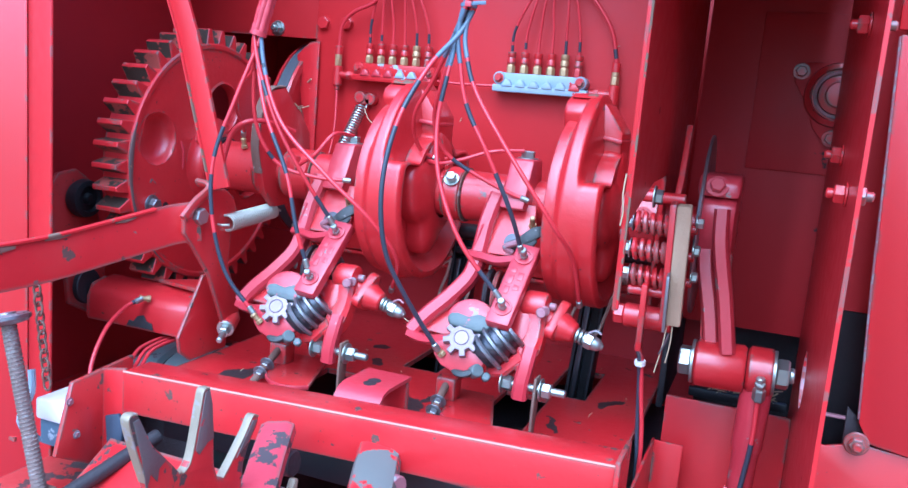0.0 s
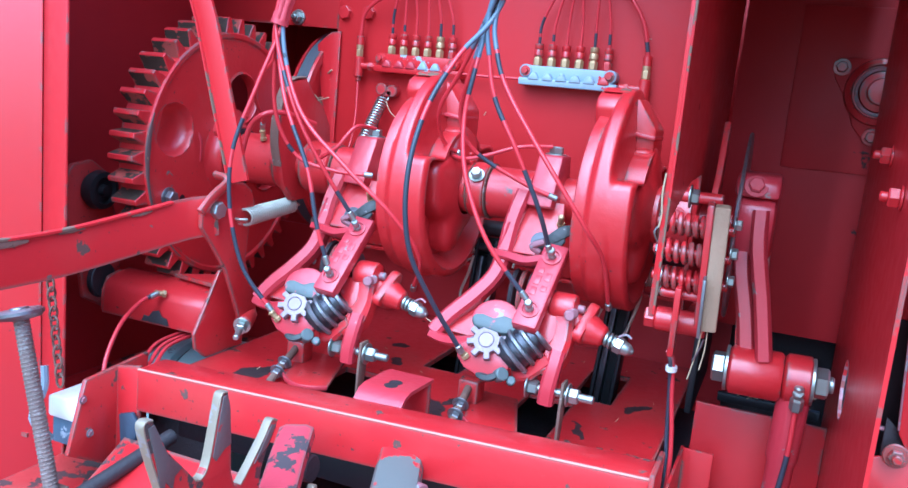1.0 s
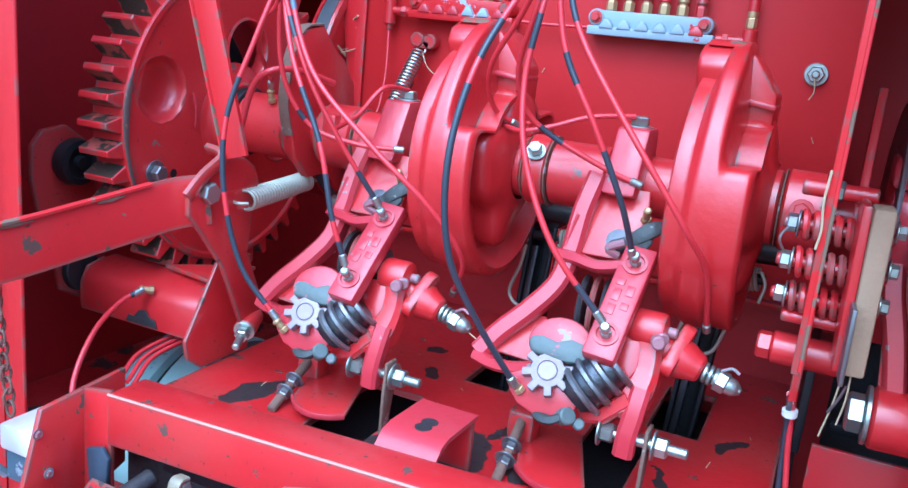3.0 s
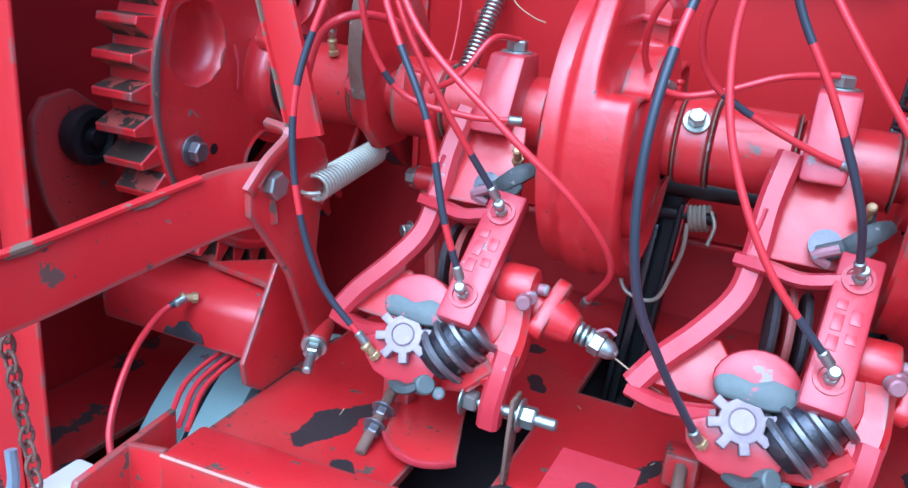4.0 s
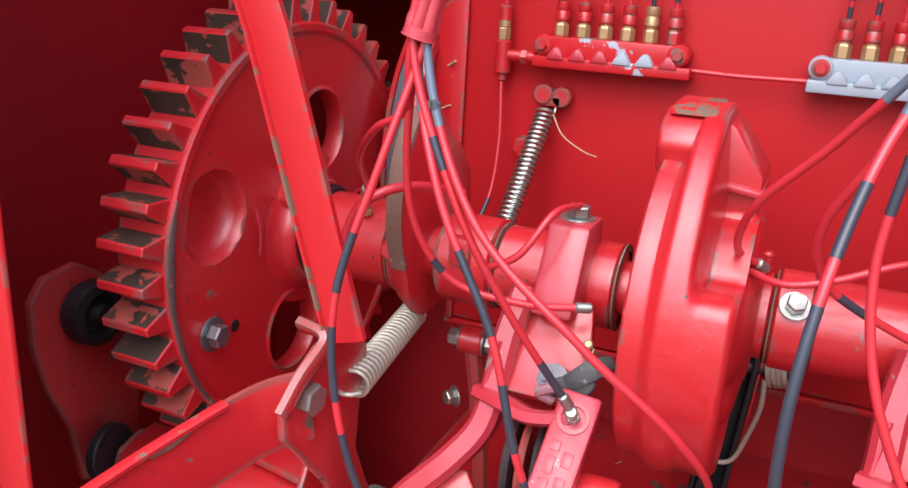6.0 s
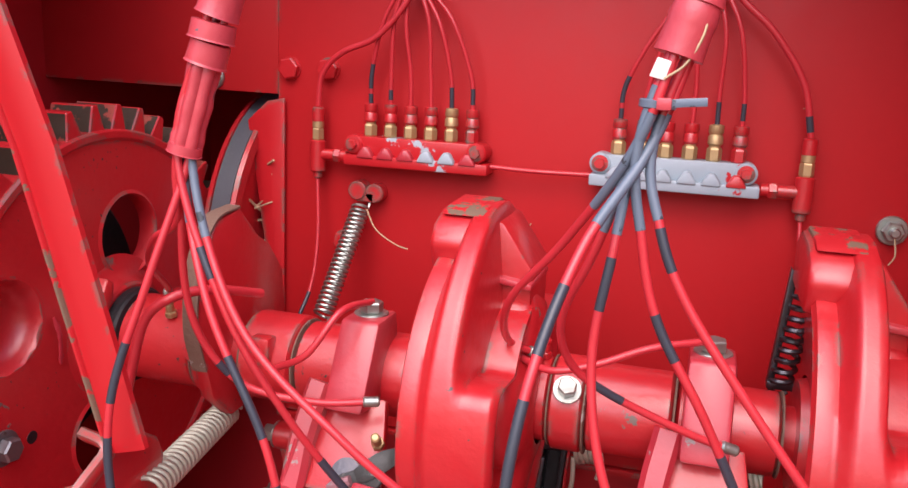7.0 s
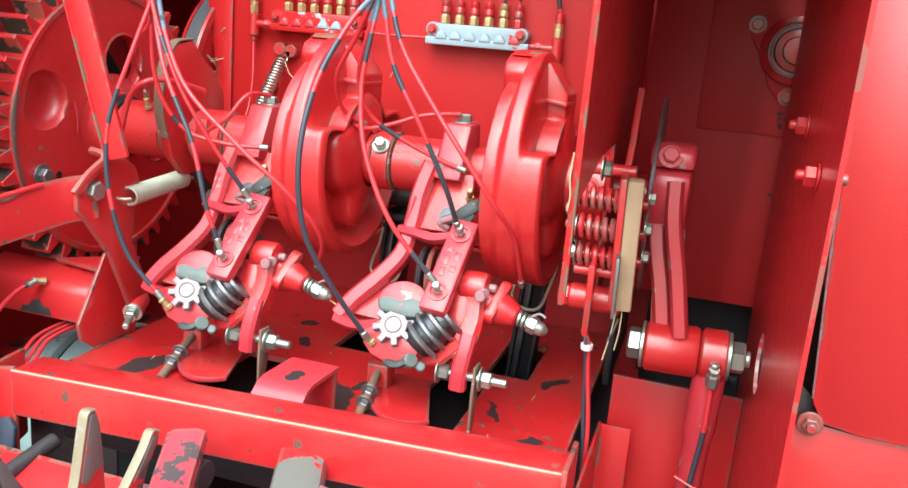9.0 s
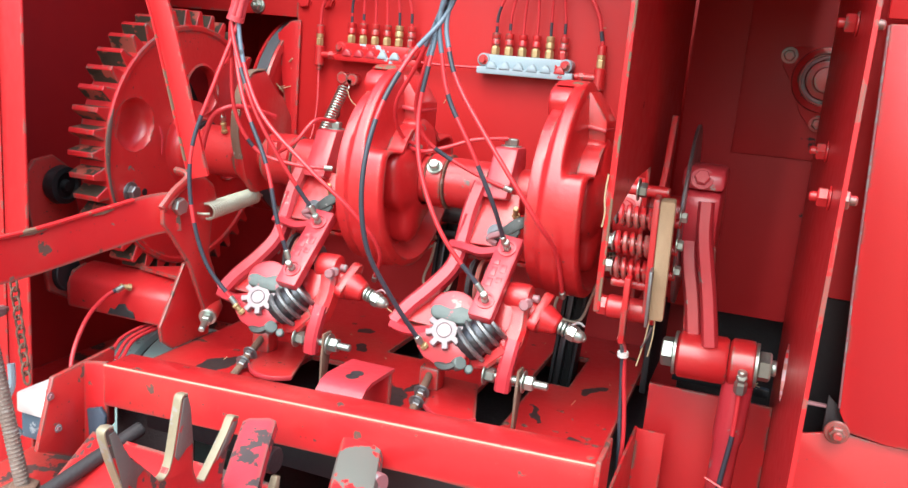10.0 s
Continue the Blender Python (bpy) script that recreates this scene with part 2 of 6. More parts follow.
def put(bm, m):
    """Moves a mesh by m, which may mirror it."""
    bm.transform(m)
    if m.determinant() < 0:
        bmesh.ops.reverse_faces(bm, faces=bm.faces)
    return bm


def prism(poly, thick, m=None, w=0.0015, holes=()):
    """A plate: an outline in its own plane, given thickness along its normal, centred on it; holes are (x, y, r)."""
    bm = bmesh.new()
    if holes:
        loops = [[Vector(c) for c in poly]] + [[Vector((hx + r * math.cos(a * math.tau / 56), hy + r * math.sin(a * math.tau / 56))) for a in range(56)] for hx, hy, r in holes]
        pts, edges = [], []
        for lp in loops:
            k0 = len(pts)
            pts += lp
            edges += [(k0 + k, k0 + (k + 1) % len(lp)) for k in range(len(lp))]
        vs2, _, fs2, *_ = geometry.delaunay_2d_cdt(pts, edges, [], 1, 1e-6)
        vs = [bm.verts.new((v.x, v.y, -thick / 2)) for v in vs2]
        for fc in fs2:
            c = sum((vs2[k] for k in fc), Vector((0, 0))) / len(fc)
            if not any((c - Vector((hx, hy))).length < 0.97 * r for hx, hy, r in holes):
                bm.faces.new([vs[k] for k in fc])
    else:
        bm.faces.new([bm.verts.new((x, y, -thick / 2)) for x, y in poly])
    res = bmesh.ops.extrude_face_region(bm, geom=list(bm.faces))
    for v in [g for g in res["geom"] if isinstance(g, bmesh.types.BMVert)]:
        v.co.z = thick / 2
    bmesh.ops.recalc_face_normals(bm, faces=bm.faces)
    if not holes:
        bevelled(bm, w)
    else:
        smooth(bm)
    if m:
        put(bm, m)
    return bm


def plate_yz(poly, x, thick, w=0.0015, holes=()):
    """A plate across the shaft: outline in (y, z)."""
    m = Matrix(((0, 0, 1, x), (1, 0, 0, 0), (0, 1, 0, 0), (0, 0, 0, 1)))
    return prism(poly, thick, m, w, holes)


def plate_xz(poly, y, thick, w=0.0015, holes=()):
    """A plate that faces the front: outline in (x, z)."""
    m = Matrix(((1, 0, 0, 0), (0, 0, -1, y), (0, 1, 0, 0), (0, 0, 0, 1)))
    return prism(poly, thick, m, w, holes)


def plate_xy(poly, z, thick, w=0.0015, holes=()):
    return prism(poly, thick, Matrix.Translation((0, 0, z)), w, holes)


def lathe(profile, p, axis, seg=32, caps=True, angle=40):
    """A turned body: (radius, distance along the axis) from p."""
    bm = bmesh.new()
    rings = []
    for r, h in profile:
        rings.append([bm.verts.new((r * math.cos(k * math.tau / seg), r * math.sin(k * math.tau / seg), h)) for k in range(seg)])
    for a, b in zip(rings, rings[1:]):
        for k in range(seg):
            bm.faces.new((a[k], a[(k + 1) % seg], b[(k + 1) % seg], b[k]))
    if caps:
        bm.faces.new(rings[0][::-1])
        bm.faces.new(rings[-1])
    bmesh.ops.recalc_face_normals(bm, faces=bm.faces)
    smooth(bm, angle)
    bm.transform(Matrix.Translation(p) @ frame_to(axis))
    return bm


def rod(p, q, r, seg=16, ch=0.0015):
    p, q = Vector(p), Vector(q)
    d = (q - p).length
    ch = min(ch, r * 0.4, d * 0.3)
    return lathe([(r - ch, 0), (r, ch), (r, d - ch), (r - ch, d)], p, q - p, seg)


def hexa(p, axis, flats, h, turn=0.0):
    """A chamfered nut or bolt head standing on p."""
    r = flats / math.sqrt(3)
    bm = lathe([(r * 0.88, 0), (r, h * 0.12), (r, h * 0.86), (r * 0.86, h)], (0, 0, 0), (0, 0, 1), 6, angle=20)
    bm.transform(Matrix.Translation(p) @ frame_to(axis) @ pose(0, 0, 0, 0, 0, turn))
    return bm


def spline(points, n=8):
    """A smooth line through the points."""
    ps = [Vector(p) for p in points]
    ps = [2 * ps[0] - ps[1]] + ps + [2 * ps[-1] - ps[-2]]
    out = []
    for a, b, c, d in zip(ps, ps[1:], ps[2:], ps[3:]):
        for k in range(n):
            t = k / n
            out.append(0.5 * (2 * b + (c - a) * t + (2 * a - 5 * b + 4 * c - d) * t * t + (3 * b - a - 3 * c + d) * t ** 3))
    out.append(ps[-2])
    return out


def sweep(line, r, seg=8, shape=None, up=(0, 0, 1)):
    """A tube, or a bar of the given (across, up) outline, along a line of points; r may be a list."""
    line = [Vector(p) for p in line]
    bm = bmesh.new()
    shape = shape or [(math.cos(k * math.tau / seg), math.sin(k * math.tau / seg)) for k in range(seg)]
    prev = None
    rings = []
    for i, p in enumerate(line):
        t = (line[min(i + 1, len(line) - 1)] - line[max(i - 1, 0)]).normalized()
        if prev is None:
            u = Vector(up)
            if abs(t.dot(u)) > 0.95:
                u = Vector((1, 0, 0))
        else:
            u = prev
        side = t.cross(u).normalized()
        u = side.cross(t).normalized()
        prev = u
        rr = r[i] if isinstance(r, (list, tuple)) else r
        rings.append([bm.verts.new(p + side * a * rr + u * b * rr) for a, b in shape])
    m = len(shape)
    for a, b in zip(rings, rings[1:]):
        for k in range(m):
            bm.faces.new((a[k], a[(k + 1) % m], b[(k + 1) % m], b[k]))
    bm.faces.new(rings[0][::-1])
    bm.faces.new(rings[-1])
    bmesh.ops.recalc_face_normals(bm, faces=bm.faces)
    return smooth(bm)


def coil(p, q, big, wire, turns, seg=14, hook=False, hand=1):
    """A wound spring from p to q, of outer radius big."""
    p, q = Vector(p), Vector(q)
    d = (q - p).length
    m = Matrix.Translation(p) @ frame_to(q - p)
    line = []
    n = int(turns * seg)
    for k in range(n + 1):
        a = hand * k * math.tau / seg
        line.append(m @ Vector((math.cos(a) * (big - wire), math.sin(a) * (big - wire), d * k / n)))
    if hook:
        for end, s in ((line[0], -1), (line[-1], 1)):
            c = p if s < 0 else q
            ax = (q - p).normalized() * s
            rad = (end - c)
            arc = [c + rad * math.cos(a) + ax * (big - wire) * (0.2 + 1.2 * math.sin(a)) for a in (0.3, 0.8, 1.4, 2.0, 2.6)]
            line = arc[::-1] + line if s < 0 else line + arc
    return sweep(line, wire, 6)


def joined(*bms):
    out = bmesh.new()
    for b in bms:
        me = bpy.data.meshes.new("tmp")
        b.to_mesh(me)
        b.free()
        out.from_mesh(me)
        bpy.data.meshes.remove(me)
    return out


def thing(name, base, label, category, group="", kind=""):
    """An Empty at the thing's base."""
    ob = new(name)
    ob.empty_display_size = 0.02
    ob.location = base
    return tagged(ob, label, category, group, kind)


def part(name, bm, mat, parent=None, label=""):
    """Links a bmesh, given in the world's metres, as one mesh object under its thing or part."""
    me = bpy.data.meshes.new(name)
    at = Vector((0, 0, 0))
    p = parent
    while p is not None:
        at += p.location
        p = p.parent
    if parent is None:
        lo = Vector([min(v.co[k] for v in bm.verts) for k in range(3)])
        hi = Vector([max(v.co[k] for v in bm.verts) for k in range(3)])
        at = Vector(((lo.x + hi.x) / 2, (lo.y + hi.y) / 2, lo.z))
    bmesh.ops.translate(bm, verts=bm.verts, vec=-at)
    bm.to_mesh(me)
    bm.free()
    me.materials.append(mat)
    ob = new(name, me)
    if parent is None:
        ob.location = at
    else:
        ob.parent = parent
    return tagged(ob, label)


def structure(name, bm, mat, label, category):
    return tagged(part(name, bm, mat), label, category, kind="structure")


def bolt(parent, p, axis, flats, h, mat=ZINC, washer=True, stub=0.0, name="bolt"):
    """A hexagon head or nut with its washer and the thread's end."""
    a = Vector(axis).normalized()
    p = Vector(p)
    bms = []
    if washer:
        bms.append(rod(p, p + a * flats * 0.12, flats * 0.85, 20, 0.0005))
        p = p + a * flats * 0.12
    bms.append(hexa(p, a, flats, h, random.uniform(0, 60)))
    if stub:
        bms.append(rod(p + a * h, p + a * (h + stub), flats * 0.31, 12))
    return part(name, joined(*bms), mat, parent)


# A bar's outline with cut corners, half sizes w and h
RECT = lambda w, h: [(-w, -h * 0.6), (-w * 0.6, -h), (w * 0.6, -h), (w, -h * 0.6), (w, h * 0.6), (w * 0.6, h), (-w * 0.6, h), (-w, h * 0.6)]

# ---- the setting ----
SY, SZ = 0.023, 1.230   # the shaft's axis
FLOOR = 0.930
BACK = 0.232

ground = bmesh.new()
bmesh.ops.create_grid(ground, x_segments=60, y_segments=60, size=60)
for v in ground.verts:
    v.co.z = 0.03 * noise.noise(v.co * 0.4)
structure("ground", ground, SOIL, "brown field soil with stubble under the machine", "ground")

# knotter table with slots for the needles and the twine flaps
def plate_with_cuts(x0, x1, y0, y1, z, t, cuts):
    xs = sorted({x0, x1, *[c for k in cuts for c in k[:2]]})
    ys = sorted({y0, y1, *[c for k in cuts for c in k[2:]]})
    bm = bmesh.new()
    grid = {}
    def vert(x, y):
        if (x, y) not in grid:
            grid[x, y] = bm.verts.new((x, y, z - t))
        return grid[x, y]
    for a, b in zip(xs, xs[1:]):
        for c, d in zip(ys, ys[1:]):
            mx, my = (a + b) / 2, (c + d) / 2
            if any(k[0] < mx < k[1] and k[2] < my < k[3] for k in cuts):
                continue
            bm.faces.new((vert(a, c), vert(b, c), vert(b, d), vert(a, d)))
    res = bmesh.ops.extrude_face_region(bm, geom=list(bm.faces))
    for v in [g for g in res["geom"] if isinstance(g, bmesh.types.BMVert)]:
        v.co.z = z
    bmesh.ops.recalc_face_normals(bm, faces=bm.faces)
    return smooth(bm)

CUTS = [(-0.142, -0.066, -0.235, -0.038), (0.138, 0.208, -0.222, 0.035), (-0.046, 0.014, 0.045, 0.225), (0.196, 0.258, 0.060, 0.21)]
structure("floor", plate_with_cuts(-0.335, 0.350, -0.30, 0.34, FLOOR, 0.008, CUTS), patched(WORN, "worn table paint", [(-0.2465, -0.170, 0.022, 0.055, -20), (-0.058, -0.22, 0.020, 0.05, 0), (0.0215, -0.150, 0.036, 0.060, 20), (0.048, -0.085, 0.008, 0.03, -25), (-0.10, 0.02, 0.010, 0.022, 30), (0.290, 0.05, 0.010, 0.030, -20), (0.232, -0.085, 0.006, 0.03, 20), (0.10, -0.17, 0.012, 0.02, 0), (-0.13, 0.10, 0.02, 0.012, 20), (-0.20, -0.235, 0.016, 0.020, 0), (0.29, -0.16, 0.012, 0.03, -15)], (0.035, 0.028, 0.028)), "worn red steel knotter table with dark slots", "floor")
# Added pan; its dark colour stands for the depth below the slots
structure("floor_under", box(-0.75, 0.75, -0.9, 0.5, 0.60, 0.612, 0), DARK, "added dark pan for the shade under the knotter table", "floor")

structure("floor_left", box(-0.692, -0.548, -0.28, 0.33, 0.796, 0.802, 0), GRIMY, "grimy red pan beside the drum", "floor")
# Dark sheet added close under the table so its slots look shaded
structure("floor_chamber", box(-0.33, 0.37, -0.24, 0.33, 0.850, 0.856, 0), DARK, "added dark sheet that shades the slots below the table", "floor")

structure("wall_back", joined(
    plate_xz([(-0.362, 1.075), (0.345, 1.075), (0.345, 1.75), (-0.362, 1.75)], BACK + 0.003, 0.006, 0.001),
    plate_xz([(-0.70, 1.470), (-0.362, 1.466), (-0.362, 1.75), (-0.70, 1.75)], BACK + 0.003, 0.006, 0.001)), PANEL, "red sheet back panel with a large opening", "wall")
structure("trim_back", box(-0.362, 0.345, BACK - 0.004, BACK + 0.10, 1.066, 1.072, 0.001), PANEL, "folded lower lip of the red back panel", "trim")
structure("wall_back_lower", box(-0.75, 0.40, 0.335, 0.341, 0.60, 1.07, 0), BOUNCE, "red sheet below the back panel", "wall")
structure("wall_left", box(-0.70, -0.694, -0.30, 0.60, 0.60, 1.75, 0.001), BOUNCE, "dark red inner side sheet of the gear recess", "wall")
structure("wall_rear", box(-0.70, 0.40, 0.60, 0.606, 0.60, 1.75, 0.001), BOUNCE, "red sheet behind the opening", "wall")
# Out-of-view sheets added overhead, sized to shade the recesses and back panel
structure("ceiling", joined(box(-0.70, -0.50, -0.22, 0.60, 1.70, 1.706, 0.001), box(-0.50, 0.08, 0.06, 0.60, 1.75, 1.756, 0.001), box(0.08, 0.345, -0.02, 0.60, 1.75, 1.756, 0.001), box(0.351, 0.551, -0.415, 0.60, 1.60, 1.606, 0.001)), BOUNCE, "added unseen red sheets that shade the machine's recess", "ceiling")
post_face = prism([(-0.0454, -0.7), (0.0454, -0.7), (0.0454, 0.8), (-0.0454, 0.8)], 0.004)
post_face.transform(Matrix(((0.913, 0, 0.407, -0.4885), (-0.407, 0, 0.913, -0.2855), (0, 1, 0, 1.1), (0, 0, 0, 1))))
structure("post_left", post_face, SHEET, "folded red sheet post beside the gear recess", "post")
lp = prism([(-0.6, -0.8), (0.0, -0.8), (0.0, 0.8), (-0.6, 0.8)], 0.004)
lp.transform(Matrix(((0.94, 0, 0.34, -0.5325), (0.34, 0, -0.94, -0.268), (0, 1, 0, 1.1), (0, 0, 0, 1))))
structure("panel_left", lp, OUTER, "bright red outer sheet of the machine's side", "panel")
# plate beside the brake, narrowed to a strap in front of the springs
structure("panel_right", plate_yz([(-0.309, 1.165), (-0.299, 1.165), (-0.299, 1.258), (-0.150, 1.292), (-0.035, 1.295), (-0.030, 1.10), (0.240, 1.10), (0.240, 1.75), (-0.309, 1.75)], 0.347, 0.006, 0.001), SHEET, "red sheet plate with a worn front edge beside the brake", "panel")
structure("trim_edge", sweep([Vector((0.3495, -0.3090, 1.168 + 0.0725 * k)) for k in range(9)], 0.0014, 8), WORN_TOP, "chipped pale front edge of the red plate", "trim")
structure("wall_right_back", joined(
    plate_xz([(0.353, 1.04), (0.70, 1.04), (0.70, 1.75), (0.353, 1.75)], 0.262, 0.006, 0.001),
    plate_xz([(0.435, 1.305), (0.70, 1.305), (0.70, 1.55), (0.435, 1.55)], 0.256, 0.005, 0.001)), BOUNCE, "dark red rear sheet with a bolted patch", "wall")
# Closing sheet with the recess's shade put into its dark colour
structure("wall_right_low", box(0.353, 0.70, 0.40, 0.406, 0.60, 1.04, 0), DARK, "dark sheet standing for the shaded recess behind the crank arm", "wall")
structure("post_right", plate_yz([(-0.388, 0.4), (0.16, 0.4), (0.16, 1.75), (-0.388, 1.75)], 0.5540, 0.004, 0.001, [(-0.066, 1.061, 0.037)]), SHEET, "red sheet side plate of the brake recess", "post")
structure("trim_hole", lathe([(0.0372, -0.0021), (0.0372, 0.0021), (0.0364, 0.0021), (0.0364, -0.0021)], (0.554, -0.066, 1.061), (1, 0, 0), 40, caps=False), SCUFF, "bare cut edge of the round hole in the side plate", "trim")
structure("door_1", joined(
    plate_xz([(0.636, 0.985), (0.652, 0.958), (0.700, 0.951), (1.70, 0.930), (1.70, 1.500), (0.608, 1.500), (0.624, 1.172)], 0.046, 0.008, 0.002),
    box(0.66, 0.67, 0.052, 0.10, 0.99, 1.48, 0.001)), OUTER, "bright red sheet door beside the recess", "door")
structure("trim_door", sweep([Vector((0.6075, 0.0455, 1.498)), Vector((0.6235, 0.0455, 1.172)), Vector((0.6355, 0.0455, 0.990))], 0.0022, 8), SCUFF, "bare worn edge of the red door", "trim")
structure("panel_lower_right", joined(
    plate_xz([(0.5600, 0.3), (1.70, 0.3), (1.70, 0.926), (0.700, 0.947), (0.642, 0.953), (0.600, 0.940), (0.5600, 0.944)], 0.056, 0.006, 0.001)), OUTER, "red lower side sheet under the door", "panel")
structure("panel_upper_right", plate_xz([(0.604, 1.506), (1.70, 1.506), (1.70, 2.0), (0.590, 2.0)], 0.046, 0.008, 0.002), OUTER, "red sheet above the door", "panel")
structure("trim_corner", plate_xz([(0.621, 1.000), (0.637, 0.986), (0.652, 0.958), (0.642, 0.945), (0.621, 0.945)], 0.062, 0.004, 0.001), DARK, "dirty brown corner gusset behind the door", "trim")
structure("trim_sill", box(0.560, 0.622, 0.062, 0.070, 0.980, 0.984, 0.0005), SCUFF, "pale worn edge of an inner frame", "trim")
# Backing added behind the door gap; its black stands for the shade inside
structure("gap_backing", box(0.560, 0.80, 0.180, 0.186, 0.3, 1.110, 0), BLACK, "added black sheet for the shade in the door gap", "frame")
# Sheets added to keep sky and stray light out behind the side plate
structure("wall_right_outer", joined(box(0.560, 0.80, 0.176, 0.182, 1.112, 2.0, 0), box(0.800, 0.806, 0.06, 0.60, 0.3, 2.0, 0)), BOUNCE, "added red sheet that blocks the sky behind the side plate", "wall")

# ---- gear on the left end of the shaft ----
gear = thing("drive_gear", (-0.45, SY, SZ - 0.21), "large red cast gear wheel with worn teeth on the shaft", "gear wheel")
def gear_body(n, r_root, r_tip, x0, x1):
    bm = bmesh.new()
    loop = []
    step = math.tau / n
    for k in range(n):
        a = k * step
        for da, r in ((-0.40, r_root), (-0.345, r_root + 0.002), (-0.115, r_tip), (0.115, r_tip), (0.345, r_root + 0.002), (0.40, r_root)):
            loop.append((SY + r * math.cos(a + da * step), SZ + r * math.sin(a + da * step)))
    vs = [bm.verts.new((x1, y, z)) for y, z in loop]
    inner = [bm.verts.new((x1, SY + (r_root - 0.022) * math.cos(math.atan2(z - SZ, y - SY)), SZ + (r_root - 0.022) * math.sin(math.atan2(z - SZ, y - SY)))) for y, z in loop]
    vb = [bm.verts.new((x0, y, z)) for y, z in loop]
    ib = [bm.verts.new((x0, v.co.y, v.co.z)) for v in inner]
    m = len(vs)
    for k in range(m):
        j = (k + 1) % m
        bm.faces.new((vs[k], vs[j], inner[j], inner[k]))
        bm.faces.new((vb[j], vb[k], ib[k], ib[j]))
        bm.faces.new((vs[j], vs[k], vb[k], vb[j]))
        bm.faces.new((inner[k], inner[j], ib[j], ib[k]))
    bmesh.ops.recalc_face_normals(bm, faces=bm.faces)
    es = [e for e in bm.edges if len(e.link_faces) == 2 and e.calc_face_angle(0) > radians(50)]
    bmesh.ops.bevel(bm, geom=es, offset=0.0012, segments=1, affect="EDGES", clamp_overlap=True)
    for fc in bm.faces:
        c = fc.calc_center_median()
        rad = math.hypot(c.y - SY, c.z - SZ)
        off = (math.atan2(c.z - SZ, c.y - SY) / step + 0.5) % 1 - 0.5
        if rad > r_root - 0.001 and abs(fc.normal.x) < 0.4 and abs(off) > 0.14 and abs(c.x - (x0 + x1) / 2) < (x1 - x0) * 0.45:
            fc.material_index = 1
    return smooth(bm, 30)
GF = -0.430   # the gear's front face
rim = part("toothed_rim", gear_body(42, 0.2010, 0.2265, GF - 0.048, GF), CAST, gear, "toothed rim with old grease on the worn flanks")
rim.data.materials.append(material("old grease on worn steel", (0.060, 0.040, 0.028), 0.5, metal=0.2, grain=40, vary=0.6, bump=0.4, chips=(0.36, 0.07, 0.05), chip_amount=0.13, chip_scale=38))
part("rim_band", lathe([(0.190, -0.050), (0.2025, -0.048), (0.2025, 0.002), (0.2005, 0.004), (0.1945, 0.004), (0.1915, 0.001), (0.190, -0.012)], (GF, SY, SZ), (1, 0, 0), 84, caps=False, angle=30), CAST, gear)
groove = spline([(GF + 0.0048, SY + 0.2000 * math.cos(radians(a)), SZ + 0.2000 * math.sin(radians(a))) for a in range(160, 236, 4)], 3)
part("worn_groove", sweep(groove, [0.25 + 0.75 * min(1, k / 6, (len(groove) - 1 - k) / 18) * (0.55 + 0.9 * noise.noise(Vector((k * 0.37, 3.1, 0))) ** 2) + 0.55 * math.exp(-((k - 12) / 7) ** 2) for k in range(len(groove))], shape=RECT(0.0036, 0.0016), up=(1, 0, 0)), material("bare scraped rim metal", (0.15, 0.115, 0.10), 0.5, metal=0.4, grain=60, vary=0.5, bump=0.4, chips=(0.36, 0.27, 0.15), chip_amount=0.06, chip_scale=45), gear, "bare scraped groove along the rim")
part("rear_wheel", lathe([(0.05, 0.0), (0.142, 0.002), (0.150, 0.010), (0.142, 0.018), (0.05, 0.02)], (-0.535, SY, SZ), (1, 0, 0), 64), DARK, gear, "black wheel behind the gear")
disc_poly = [(SY + 0.192 * math.cos(a * math.tau / 72), SZ + 0.192 * math.sin(a * math.tau / 72)) for a in range(72)]
PK = (SY + 0.145 * math.cos(radians(163)), SZ + 0.145 * math.sin(radians(163)))
web_holes = [(*PK, 0.0425)] + [(SY + r * math.cos(radians(a)), SZ + r * math.sin(radians(a)), 0.042) for a, r in ((76, 0.098), (256, 0.105), (346, 0.105))]
part("web", plate_yz(disc_poly, GF - 0.0075, 0.016, holes=web_holes), CAST, gear)
part("pocket", lathe([(0.0450, -0.006), (0.0450, 0.0005), (0.0425, 0.0006), (0.0415, -0.001), (0.0400, -0.004), (0.0385, -0.009), (0.036, -0.0145), (0.032, -0.019), (0.026, -0.0225), (0.018, -0.0248), (0.010, -0.026), (0.0005, -0.0265)], (GF, *PK), (1, 0, 0), 64, caps=False, angle=60), CAST, gear)
for k in web_holes[1:]:
    part("hole_rim", lathe([(0.0405, -0.018), (0.0405, 0.0005), (0.042, 0.0024), (0.0455, 0.0006), (0.0455, -0.004)], (GF, k[0], k[1]), (1, 0, 0), 40, caps=False), CAST, gear)
part("hub", lathe([(0.078, -0.002), (0.064, 0.002), (0.056, 0.007), (0.0530, 0.012), (0.0520, 0.018), (0.0495, 0.020)], (GF, SY, SZ), (1, 0, 0), 44, angle=32), CAST, gear)
part("hub_rib", plate_yz([(SY - 0.046, SZ + 0.030), (SY - 0.052, SZ + 0.040), (SY - 0.038, SZ + 0.066), (SY - 0.028, SZ + 0.060), (SY - 0.030, SZ + 0.040)], GF + 0.011, 0.026, 0.004), CAST, gear)
